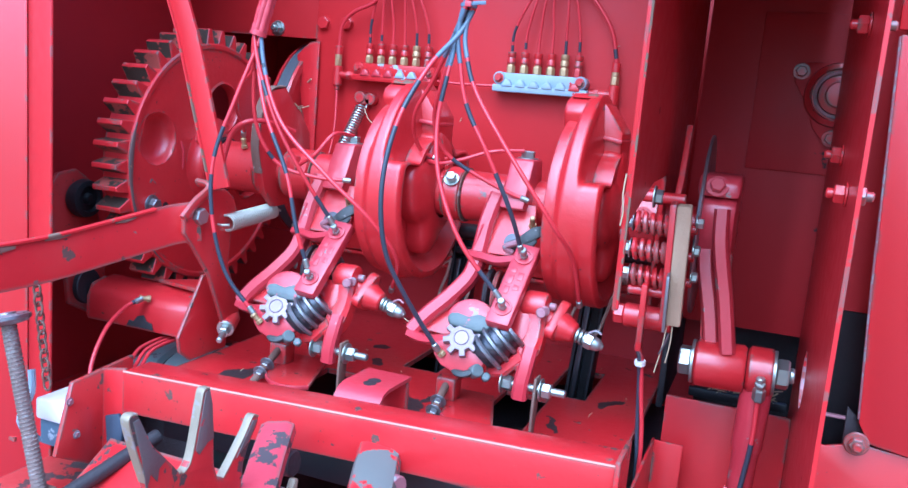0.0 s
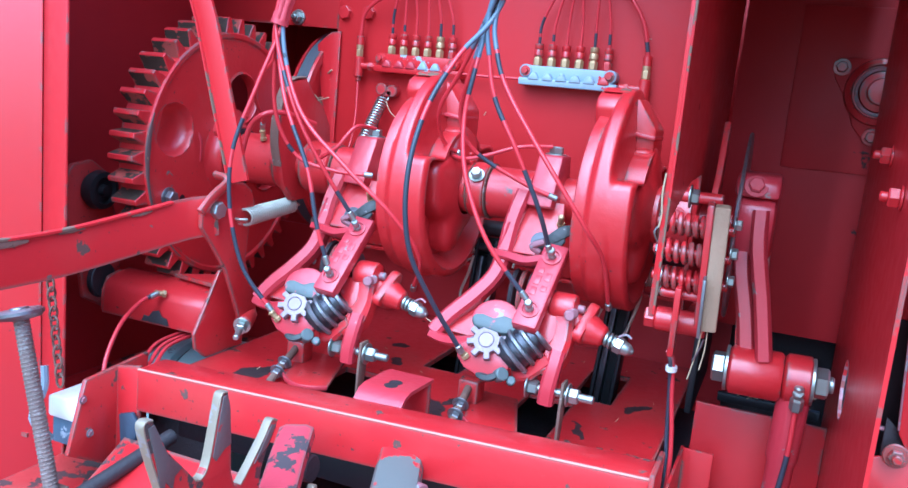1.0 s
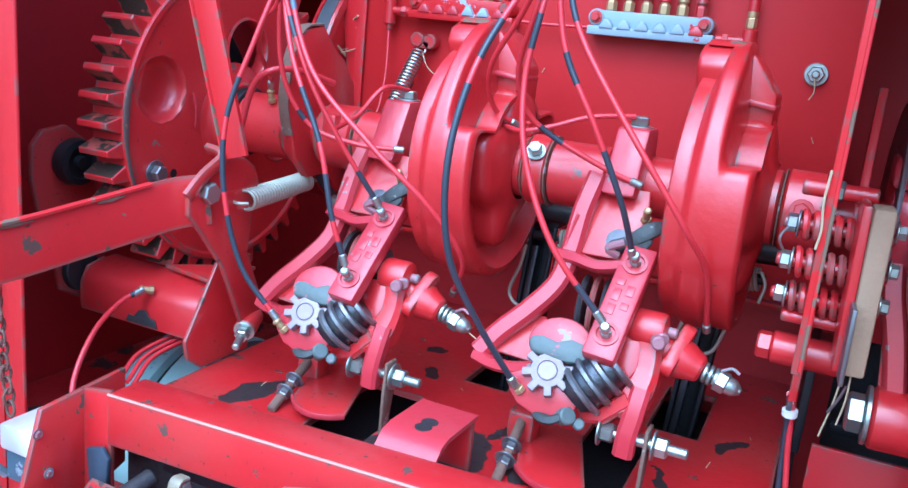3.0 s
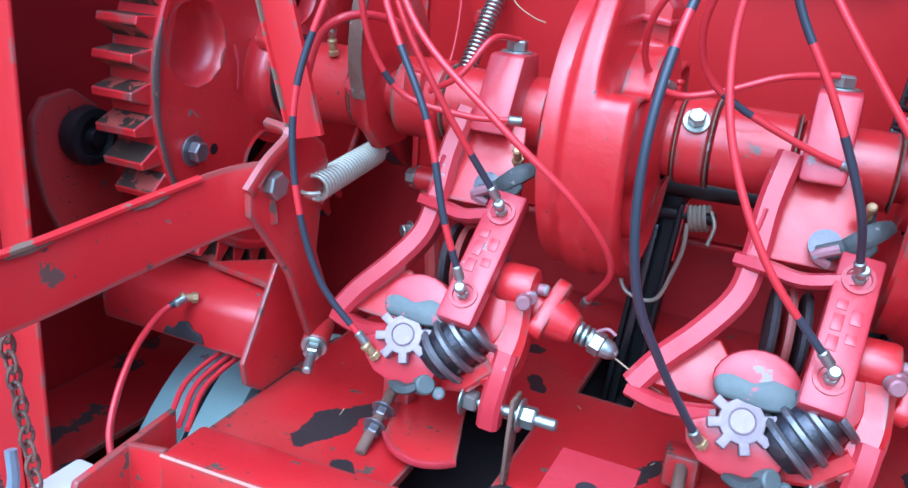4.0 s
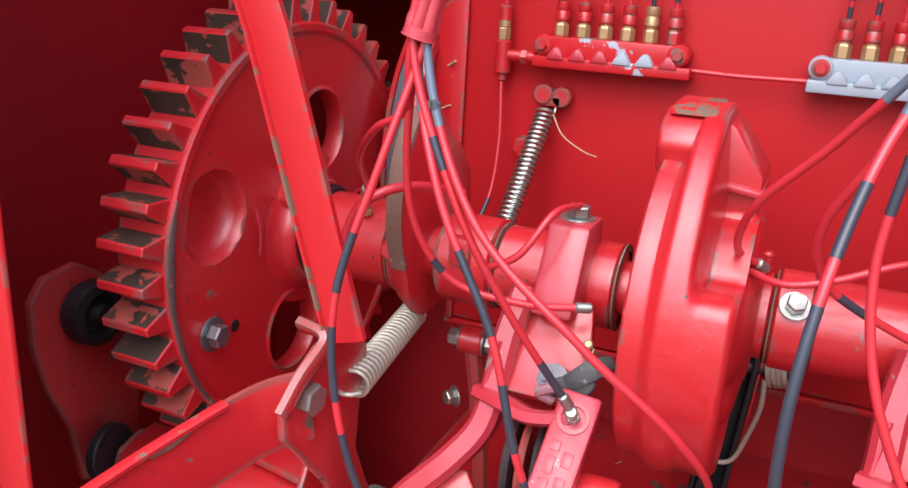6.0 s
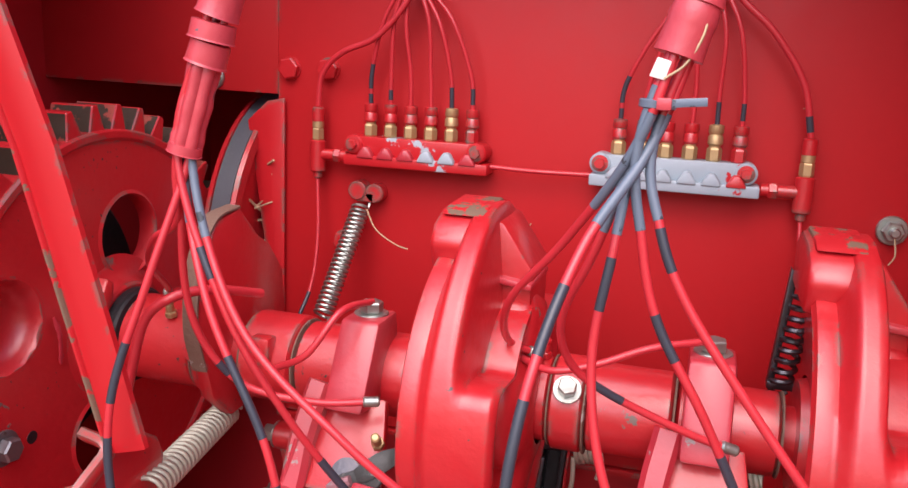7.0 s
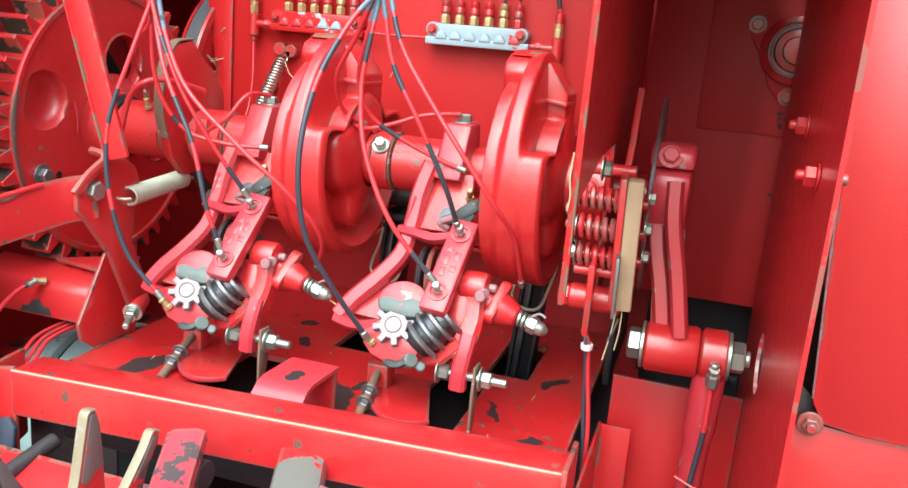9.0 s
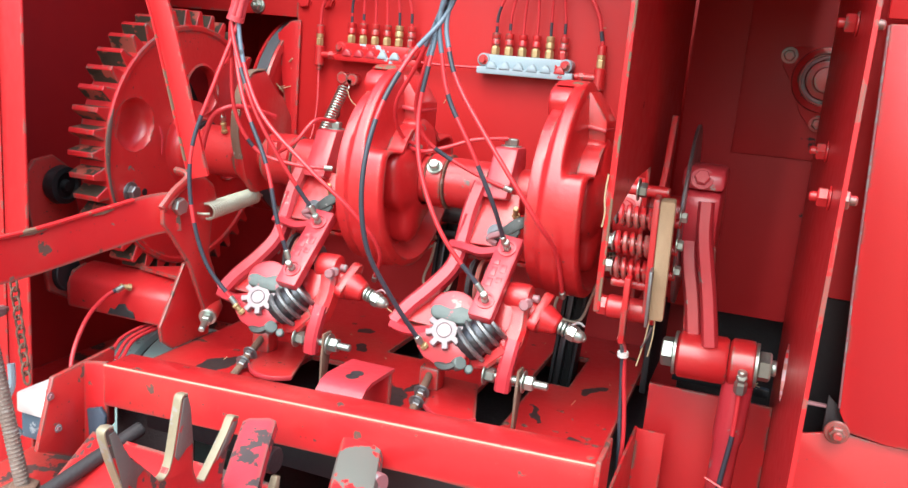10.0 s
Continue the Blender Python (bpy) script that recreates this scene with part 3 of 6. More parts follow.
part("hub_seal", lathe([(0.0470, 0), (0.0475, 0.008), (0.0455, 0.0095), (0.0450, 0.013), (0.042, 0.014)], (GF + 0.0195, SY, SZ), (1, 0, 0), 40), BLACK, gear, "black rubber seal behind the hub")
bolt(gear, (GF + 0.0005, -0.126, 1.168), (1, 0, 0), 0.019, 0.011, STEEL)
# No hole is cut: a black disc stands for its shaded depth
part("bolt_hole", rod((GF - 0.0005, -0.094, 1.164), (GF + 0.0010, -0.094, 1.164), 0.006, 16, 0.0002), BLACK, gear)
part("paint_run", sweep(spline([(GF + 0.004, -0.058, 1.222), (GF + 0.006, -0.060, 1.250), (GF + 0.004, -0.064, 1.268)], 5), [0.5, 1.0, 0.7, 0.9, 0.6, 1.0, 0.7, 1.1, 0.8, 0.6, 0.4], shape=RECT(0.0026, 0.0014), up=(1, 0, 0)), PALE, gear, "pale chafed streak")

# ---- shaft ----
shaft = thing("knotter_shaft", (0.0, SY, SZ - 0.04), "long red painted shaft with collars carrying the knotters", "shaft")
part("shaft_rod", rod((-0.62, SY, SZ), (0.446, SY, SZ), 0.024, 32), CAST, shaft)
def collar(x0, x1, r, mat=CAST, label=""):
    return part("collar", lathe([(r - 0.004, x0), (r, x0 + 0.003), (r, x1 - 0.003), (r - 0.004, x1)], (0, SY, SZ), (1, 0, 0), 40), mat, shaft, label)
collar(-0.3975, -0.318, 0.042)
collar(-0.316, -0.296, 0.046)
collar(-0.268, -0.215, 0.042)
collar(-0.213, -0.105, 0.038)
collar(-0.010, 0.018, 0.036)
collar(0.019, 0.048, 0.041)
collar(0.049, 0.118, 0.038)
collar(0.120, 0.200, 0.034)
collar(0.272, 0.300, 0.040)
collar(0.303, 0.343, 0.043)

for x, r in ((-0.317, 0.0425), (-0.214, 0.0395), (-0.1045, 0.0385), (0.0185, 0.0385), (0.0485, 0.0415), (0.119, 0.0382), (0.2005, 0.0345), (0.3015, 0.0415)):
    part("grime_ring", lathe([(r - 0.006, -0.0012), (r + 0.0003, -0.0007), (r + 0.0003, 0.0007), (r - 0.006, 0.0012)], (x, SY, SZ), (1, 0, 0), 40, caps=False), RUST, shaft, "line of dark grease at a joint")

# ---- knotter discs ----

def ease(a, b, v):
    t = min(1.0, max(0.0, (v - a) / (b - a)))
    return t * t * (3 - 2 * t)


LUG = ((175, 0.1425), (158, 0.1440), (146, 0.1470), (136, 0.1505), (124, 0.1555), (114, 0.1600), (106, 0.1640), (98, 0.1660), (82, 0.1670), (73, 0.1630), (64, 0.1520), (54, 0.1440), (40, 0.1400))
def cam_radius(a, u):
    """Outer radius of the cast disc at an angle, and at a distance u along the shaft: thin flange, drum, and the ridge that rises out of it."""
    if u <= -0.024:
        return 0.1365 - 0.006 * ease(-0.037, -0.040, u) - 0.0010 * ease(-0.030, -0.024, u)
    on = ease(148, 162, a) if 90 < a < 200 else ease(42, 22, a) if a <= 90 else 1.0
    crest = 0.1425
    for (a1, r1), (a0, r0) in zip(LUG, LUG[1:]):
        if a0 <= a <= a1:
            crest = r0 + (r1 - r0) * (a - a0) / (a1 - a0)
    if a < 40:
        crest = 0.1400 + 0.0025 * ease(40, 22, a)
    low = 0.108 if u < 0.010 else 0.086
    full = 0.1425 - 0.0035 * ease(185, 235, a) * ease(350, 320, a) - 0.006 * ease(0.031, 0.036, u) ** 2
    side = low + (full - low) * on
    ridge = ease(0.010, 0.002, u)
    r = side + (crest - side) * ridge
    return 0.1355 + (r - 0.1355) * ease(-0.0255, -0.0125, u)


def cam_body(x):
    cols = (-0.040, -0.0392, -0.0375, -0.034, -0.027, -0.024, -0.0225, -0.0205, -0.0185, -0.0165, -0.0145, -0.0125, -0.0105, -0.004, 0.001, 0.003, 0.005, 0.007, 0.009, 0.0105, 0.018, 0.027, 0.031, 0.033, 0.0348, 0.036)
    n = 120
    bm = bmesh.new()
    rings = [[] for _ in range(len(cols) + 4)]
    for k in range(n):
        a = k * 360 / n
        c, s = math.cos(radians(a)), math.sin(radians(a))
        rs = [cam_radius(a, u) for u in cols]
        prof = [(0.050, -0.028), (0.118, -0.036)] + list(zip(rs, cols)) + [(rs[-1] - 0.006, 0.0362), (min(0.106, rs[-1] - 0.010), 0.004)]
        for ring, (r, u) in zip(rings, prof):
            ring.append(bm.verts.new((x + u, SY + r * c, SZ + r * s)))
    for p, q in zip(rings, rings[1:]):
        for k in range(n):
            bm.faces.new((p[k], p[(k + 1) % n], q[(k + 1) % n], q[k]))
    bmesh.ops.recalc_face_normals(bm, faces=bm.faces)
    return smooth(bm, 50)


def knotter_disc(x):
    d = thing("knotter_disc", (x, SY, SZ - 0.14), "heavy red cast knotter cam disc with a raised lug", "cam disc", "knotter discs")
    part("cam_body", cam_body(x), CAST, d)
    part("web", lathe([(0.028, -0.034), (0.046, -0.034), (0.052, -0.014), (0.112, -0.014), (0.112, 0.006), (0.060, 0.008), (0.047, 0.032), (0.042, 0.036), (0.028, 0.036)], (x, SY, SZ), (1, 0, 0), 56), CAST, d)
    part("lug_head", plate_yz([(SY + r * math.cos(radians(a)), SZ + r * math.sin(radians(a))) for a, r in ((112, 0.150), (107, 0.160), (98, 0.164), (82, 0.166), (74, 0.160), (72, 0.122), (112, 0.122))], x - 0.023, 0.044, 0.005), CAST, d)
    part("worn_pad", plate_yz([(SY + r * math.cos(radians(a)), SZ + r * math.sin(radians(a))) for a, r in ((104, 0.1645), (98, 0.167), (82, 0.169), (74, 0.166), (78, 0.160), (100, 0.160))], x - 0.022, 0.036, 0.002), WORN_TOP, d, "top of the lug worn to bare rusty metal")
    part("buttress", plate_xz([(x - 0.004, 1.388), (x + 0.008, 1.382), (x + 0.034, 1.345), (x + 0.034, 1.290), (x - 0.004, 1.290)], SY + 0.016, 0.070, 0.003), CAST, d)
    part("buttress_ledge", plate_xz([(x + 0.004, 1.334), (x + 0.0355, 1.330), (x + 0.0355, 1.336), (x + 0.004, 1.340)], SY + 0.010, 0.076, 0.002), PALE, d)
    # the waved inner cam round the hub, open to the drum's side
    n, wave = 96, bmesh.new()
    rows = []
    for k in range(n):
        a = k * math.tau / n
        m = 1 + 0.15 * math.cos(4 * a + 0.6) + 0.06 * math.cos(7 * a)
        prof = ((0.040, 0.047), (0.047, 0.0465), (0.056 * (0.6 + 0.4 * m), 0.043), (0.070 * m, 0.040), (0.079 * m, 0.036), (0.0835 * m, 0.030), (0.0845 * m, 0.020), (0.083 * m, 0.004))
        rows.append([wave.verts.new((x + u, SY + r * math.cos(a), SZ + r * math.sin(a))) for r, u in prof])
    for k in range(n):
        for p in range(7):
            wave.faces.new((rows[k][p], rows[k][p + 1], rows[(k + 1) % n][p + 1], rows[(k + 1) % n][p]))
    bmesh.ops.recalc_face_normals(wave, faces=wave.faces)
    part("waved_cam", smooth(wave, 50), CAST, d, "waved inner cam round the hub")
    return d
disc = knotter_disc(-0.038)
copy_thing(disc, Matrix.Translation((0.2445, SY, SZ - 0.14)))

# ---- front beam ----
beam = thing("cross_beam", (0.03, -0.30, 0.90), "worn red square-tube cross beam in front of the table", "beam")
def tilt_z(bm, z0, k):
    for v in bm.verts:
        v.co.z += (v.co.x - z0) * k
    return bm
part("tube", tilt_z(box(-0.300, 0.376, -0.322, -0.268, 0.912, 0.972, 0.004), -0.30, 0.043), WORN, beam)
part("worn_edge", sweep([(-0.298 + 0.0672 * k, -0.3209, 0.9708 + 0.0672 * k * 0.043) for k in range(11)], 1.0, shape=RECT(0.0014, 0.0014), up=(0, -0.7, 0.7)), PRIMER, beam, "pale worn front edge")
part("end_plate", plate_yz([(-0.400, 0.868), (-0.372, 0.962), (-0.262, 0.972), (-0.262, 0.855), (-0.330, 0.83)], -0.338, 0.007), WORN, beam)
part("corner_plate", plate_xz([(-0.336, 0.835), (-0.296, 0.835), (-0.296, 0.975), (-0.336, 0.968)], -0.3165, 0.006), WORN, beam)
part("bare_leg", plate_xz([(-0.330, 0.80), (-0.300, 0.80), (-0.290, 0.900), (-0.300, 0.912), (-0.322, 0.905), (-0.318, 0.86)], -0.326, 0.006), material("bare blue-grey steel", (0.05, 0.07, 0.10), 0.5, metal=0.3, grain=30, vary=0.5, bump=0.3, chips=(0.2, 0.05, 0.05), chip_amount=-0.04, chip_scale=30), beam, "dark blue-grey bare patch of the beam's leg")
part("end_cap", box(0.371, 0.377, -0.332, -0.262, 0.93, 1.01, 0.002), WORN, beam)
bolt(beam, (-0.342, -0.364, 0.936), (-1, 0, 0), 0.014, 0.006, STEEL)
for z in (0.938, 0.888):
    bolt(beam, (-0.334, -0.378 + 0.012 * (z < 0.9), z), (1, 0, 0), 0.007, 0.003, SCUFF)

# white reflector block on the beam's end
lamp = thing("marker_block", (-0.385, -0.345, 0.87), "white plastic block with a grey-blue bracket on the beam end", "marker")
part("body", box(-0.402, -0.345, -0.372, -0.312, 0.898, 0.928, 0.004), WHITE, lamp)
part("bracket", box(-0.400, -0.346, -0.366, -0.314, 0.860, 0.897, 0.003), material("dark slate-blue paint", (0.10, 0.15, 0.20), 0.45, grain=30, vary=0.3, bump=0.2, chips=(0.4, 0.45, 0.48), chip_amount=0.05, chip_scale=30), lamp, "dark slate-blue metal bracket")
part("clip", sweep(spline([(-0.408, -0.36, 0.86), (-0.414, -0.385, 0.895), (-0.405, -0.375, 0.935), (-0.410, -0.37, 0.965)], 5), 0.005, 8), GREYBLUE, lamp)

# ---- knotters ----
A_PIN = Vector((0.12, -0.8, 0.55)).normalized()

def on_bar(p, u, d):
    """A frame with x along u, y along d and z out of the bar towards the front."""
    d = Vector(d).normalized()
    n = Vector(u).cross(d).normalized()
    x = d.cross(n)
    if n.y > 0:
        n = -n
    m = Matrix((x, d, n)).transposed().to_4x4()
    return Matrix.Translation(p) @ m


def star(n, r0, r1, thick, p, axis):
    loop = []
    for k in range(n):
        a = k * math.tau / n
        for da, r in ((-0.5, r0), (-0.28, r0), (-0.20, r1), (0.20, r1), (0.28, r0)):
            loop.append((r * math.cos(a + da * math.tau / n), r * math.sin(a + da * math.tau / n)))
    return prism(loop, thick, Matrix.Translation(p) @ frame_to(axis) @ pose(0, 0, 0, 0, 0, 12), 0.001)

def grease_fitting(parent, p, axis, mat=ZINC):
    a = Vector(axis).normalized()
    p = Vector(p)
    f = part("grease_fitting", joined(hexa(p, a, 0.010, 0.006), rod(p + a * 0.005, p + a * 0.014, 0.0042, 12), rod(p + a * 0.013, p + a * 0.018, 0.0052, 12)), mat, parent)
    return f

def knotter():
    k = thing("knotter", (-0.145, -0.10, 0.98), "red cast twine knotter with a steel pinion and worm", "knotter", "knotters on the shaft")
    part("clamp_block", plate_yz([(-0.022, 1.291), (0.022, 1.291), (0.030, 1.250), (-0.020, 1.214), (-0.058, 1.222)], -0.145, 0.036, 0.004), PALE, k, "pink-red clamp block")
    bolt(k, (-0.145, 0.004, 1.290), (0, 0, 1), 0.018, 0.010, ZINC)
    # casting: curved outer rib, its lower return, cross bar and recessed web
    tip = [(-0.172, -0.034, 1.236), (-0.179, -0.052, 1.196), (-0.181, -0.068, 1.156), (-0.187, -0.082, 1.122), (-0.209, -0.097, 1.091), (-0.236, -0.110, 1.062), (-0.254, -0.120, 1.037)]
    part("outer_rib", sweep(spline(tip, 5), 1.0, shape=RECT(0.0110, 0.013), up=(0, -1, 0.3)), PALE, k, "pinkish curved rib of the casting")
    part("lower_rib", sweep(spline([(-0.255, -0.122, 1.034), (-0.232, -0.130, 1.032), (-0.208, -0.139, 1.036), (-0.178, -0.148, 1.046)], 5), 1.0, shape=RECT(0.007, 0.012), up=(0, -1, 0.3)), PALE, k)
    part("web", prism([(-0.036, -0.004), (0.030, -0.004), (0.044, 0.078), (-0.046, 0.078)], 0.010, on_bar((-0.145, -0.030, 1.222), (1, 0, 0), (0, -0.50, -0.87)), 0.002), CAST, k)
    part("lower_web", prism([(-0.116, 0.209), (-0.098, 0.186), (-0.074, 0.162), (-0.048, 0.160), (-0.026, 0.188), (-0.020, 0.214)], 0.008, on_bar((-0.145, -0.010, 1.222), (1, 0, 0), (0, -0.50, -0.87)), 0.002), CAST, k)
    part("cross_bar", sweep(spline([(-0.192, -0.072, 1.150), (-0.165, -0.084, 1.151), (-0.140, -0.092, 1.150), (-0.105, -0.096, 1.160)], 5), 1.0, shape=RECT(0.0065, 0.013), up=(0, -1, 0.4)), PALE, k)
    part("casting_mark", sweep([(-0.181, -0.066, 1.196), (-0.187, -0.079, 1.158)], 0.0022, 6), PALE, k)
    m = on_bar((-0.108, -0.1320, 1.1340), (1, 0, -0.06), (-0.006, -0.057, -0.060))
    bar = box(-0.0165, 0.0165, -0.063, 0.066, -0.018, 0.0, 0.003)
    put(bar, m)
    gb = part("grease_bar", bar, PALE, k, "flat pinkish bar with raised cast marks")
    for v in (-0.0415, 0.0415):
        ring = lathe([(0.0125, -0.002), (0.0125, 0.0022), (0.0095, 0.0024), (0.009, 0.0006), (0.003, 0.0006)], (0, v, 0), (0, 0, 1), 24)
        put(ring, m)
        part("boss", ring, PALE, gb)
        grease_fitting(k, m @ Vector((0, v, 0.0005)), m.to_3x3() @ Vector((0, 0, 1)))
    for ux, v0, v1 in ((-0.006, -0.022, -0.014), (-0.006, -0.010, 0.004), (-0.006, 0.008, 0.020), (0.006, -0.016, -0.004), (0.006, 0.004, 0.012)):
        mk = box(ux - 0.004, ux + 0.004, v0, v1, -0.0005, 0.0009, 0.0004)
        put(mk, m)
        part("cast_mark", mk, PALE, gb)
    # steel pinion and worm
    pin = part("pinion", star(8, 0.0172, 0.0258, 0.011, (-0.163, -0.162, 1.052), A_PIN), PINION, k, "pink-stained steel star pinion")
    part("pinion_boss", lathe([(0.0105, 0), (0.0105, 0.0068), (0.0096, 0.0075), (0.0090, 0.0062), (0.001, 0.0062)], Vector((-0.163, -0.162, 1.052)), A_PIN, 28), PINION, pin)
    w0, w1 = Vector((-0.134, -0.155, 1.031)), Vector((-0.101, -0.139, 1.073))
    wa = (w1 - w0).normalized()
    part("worm", lathe([(0.018, -0.003), (0.023, 0.004), (0.025, 0.025), (0.023, 0.049), (0.012, 0.053)], w0, wa, 28), OILED, k, "oily dark steel worm")
    part("worm_thread", coil(w0 + wa * 0.002, w1 + wa * 0.002, 0.0295, 0.0037, 3.9, 22, hand=-1), STEEL, k)
    # heel over the pinion and the steel edge under it
    half = [(0.034 * math.cos(radians(a)), 0.030 * math.sin(radians(a))) for a in range(0, 181, 15)] + [(-0.030, -0.008), (0.030, -0.010)]
    hm = on_bar((-0.158, -0.143, 1.073), (1, 0, -0.1), (0, 0.50, 0.87))
    part("heel", prism(half, 0.020, hm, 0.007), PALE, k)
    steel_half = [(-0.034, -0.004), (-0.031, 0.004), (-0.020, 0.006), (-0.004, 0.003), (0.010, 0.009), (0.026, 0.006), (0.034, 0.001), (0.036, -0.012), (0.010, -0.016), (-0.028, -0.014)]
    part("heel_plate", prism(steel_half, 0.0215, hm @ Matrix.Translation((0.001, 0.001, 0.0006)), 0.004), HEELGREY, k, "bare grey lower half of the heel")
    part("lower_shield", prism([(-0.046, 0.016), (-0.042, 0.0), (-0.030, -0.012), (-0.012, -0.018), (0.010, -0.017), (0.028, -0.006), (0.034, 0.010), (0.020, 0.022), (-0.030, 0.024)], 0.009, on_bar((-0.158, -0.164, 1.024), (1, 0, 0), (0, 0.30, 0.95)), 0.003), PALE, k, "pale casting under the pinion")
    part("lower_casting", sweep(spline([(-0.098, -0.108, 1.090), (-0.096, -0.122, 1.060), (-0.092, -0.130, 1.030)], 5), 1.0, shape=RECT(0.022, 0.016), up=(0, -1, 0.3)), CAST, k)
    part("jaw_tip", sweep(spline([(-0.168, -0.1755, 1.010), (-0.150, -0.1775, 1.009), (-0.136, -0.171, 1.017)], 4), [0.4, 0.8, 1.0, 1.0, 1.0, 1.0, 0.9, 0.7, 0.4], shape=RECT(0.0048, 0.0065), up=(0, -1, 0.3)), DULLGREY, k, "bare grey tip of the jaw")
    part("stud", joined(rod((-0.142, -0.166, 1.010), (-0.132, -0.175, 1.018), 0.0090, 16), rod((-0.126, -0.160, 1.004), (-0.122, -0.170, 1.010), 0.006, 12)), HEELGREY, k, "scuffed grey stud and pin below the worm")
    part("side_brace", sweep([(-0.126, -0.142, 1.010), (-0.104, -0.146, 1.016), (-0.080, -0.146, 1.040)], 1.0, shape=RECT(0.009, 0.010), up=(0, -1, 0.3)), CAST, k)
    grease_fitting(k, (-0.186, -0.168, 1.026), (-0.55, -0.35, 0.7), BRASS)
    # lever with its boss, spring and nut
    part("lever", joined(
        sweep(spline([(-0.079, -0.104, 1.108), (-0.075, -0.113, 1.085), (-0.073, -0.125, 1.060), (-0.080, -0.138, 1.036), (-0.094, -0.145, 1.024)], 5), [1.1, 1.1, 1.1, 1.05, 1.0, 0.95, 0.9, 0.9, 0.9, 0.9, 0.95, 1.0, 1.05, 1.1, 1.1, 1.05, 1.0, 0.95, 0.9, 0.8, 0.7], shape=RECT(0.0145, 0.015), up=(0, -1, 0.2)),
        lathe([(0.010, -0.019), (0.0185, -0.016), (0.0200, -0.012), (0.0200, 0.012), (0.0185, 0.016), (0.010, 0.019)], (-0.080, -0.107, 1.101), (1, 0, 0), 28)), CAST, k)
    part("foot", sweep(spline([(-0.072, -0.142, 1.052), (-0.074, -0.150, 1.030), (-0.077, -0.154, 1.005), (-0.078, -0.154, 0.984)], 4), 1.0, shape=RECT(0.0100, 0.009), up=(0, -1, 0.2)), PALE, k)
    part("pivot_pin", joined(rod((-0.068, -0.126, 1.098), (-0.064, -0.140, 1.100), 0.0068, 14), rod((-0.106, -0.107, 1.103), (-0.052, -0.107, 1.103), 0.0055, 14)), SCUFF, k)
    part("guide_disc", rod((-0.106, -0.100, 1.113), (-0.0985, -0.100, 1.113), 0.016, 24), STEEL, k, "bare steel guide disc")
    ax = Vector((0.956, -0.06, -0.29)).normalized()
    b0 = Vector((-0.0536, -0.0995, 1.0793))
    fm = Matrix.Translation(b0 + ax * 0.002) @ frame_to(ax, (0, 0.2, 1))
    tri = [(0.019 * math.cos(radians(c)) + 0.011 * math.cos(radians(c + d)), 0.023 * math.sin(radians(c)) + 0.011 * math.sin(radians(c + d))) for c in (80, 205, 320) for d in (-60, -30, 0, 30, 60)]
    part("flange", prism(tri, 0.014, fm, 0.003), CAST, k, "thick triangular red bearing flange")
    part("flange_neck", lathe([(0.017, -0.024), (0.018, -0.016), (0.0165, -0.002), (0.013, 0.004)], b0 + ax * 0.002, ax, 20), CAST, k)
    part("boss", lathe([(0.0215, 0.007), (0.0200, 0.013), (0.0165, 0.022), (0.0140, 0.029), (0.011, 0.0315), (0.006, 0.032)], b0, ax, 24, angle=30), CAST, k)
    q = fm @ Vector((0.019 * math.cos(radians(320)), 0.021 * math.sin(radians(320)), 0.007))
    part("flange_screw", hexa(q, ax, 0.0100, 0.005, 10), CAST, k)
    part("spring", coil(b0 + ax * 0.032, b0 + ax * 0.046, 0.0108, 0.0022, 2.6), ZINC, k, "small bright spring")
    part("spindle", rod(b0 + ax * 0.02, b0 + ax * 0.072, 0.0045, 12), ZINC, k)
    part("tip_nut", joined(hexa(b0 + ax * 0.046, ax, 0.0195, 0.012), lathe([(0.0095, 0), (0.0085, 0.007), (0.005, 0.012), (0.002, 0.013)], b0 + ax * 0.058, ax, 16)), ZINC, k)
    part("stop_pin", rod((-0.070, -0.112, 1.100), (-0.062, -0.127, 1.100), 0.0068, 16), SCUFF, k, "scuffed stop pin beside the lever")
    part("tip_wire", sweep(spline([b0 + ax * 0.050 + Vector((0, 0, 0.010)), b0 + ax * 0.060 + Vector((0, 0, 0.018)), b0 + ax * 0.066 + Vector((0.002, 0, 0.016))], 4), 0.0016, 6), SCUFF, k)
    # tie bolt through the foot and its rusty strap down to the table
    part("tie_bolt", rod((-0.108, -0.1485, 1.000), (-0.018, -0.1485, 1.000), 0.0055, 14), ZINC, k)
    for x in (-0.106, -0.052):
        bolt(k, (x, -0.1485, 1.000), (1, 0, 0), 0.018, 0.013, ZINC, name="nut")
    part("strap", plate_yz([(-0.157, 1.016), (-0.135, 1.016), (-0.137, 0.975), (-0.146, 0.931), (-0.160, 0.931), (-0.160, 0.980)], -0.058, 0.004), RUST, k, "rusty strap down to the table")
    # twine holder discs behind the bar
    for x in (-0.158, -0.146, -0.134):
        part("twine_disc", lathe([(0.006, -0.004), (0.036, -0.003), (0.038, 0.0), (0.036, 0.003), (0.006, 0.004)], (x, -0.078, 1.098), (1, 0.1, 0), 28), WORN if x == -0.146 else DARK, k)
    part("twine_finger", sweep(spline([(-0.128, -0.085, 1.165), (-0.138, -0.090, 1.172), (-0.122, -0.088, 1.180)], 4), 0.0045, 8), SCUFF, k)
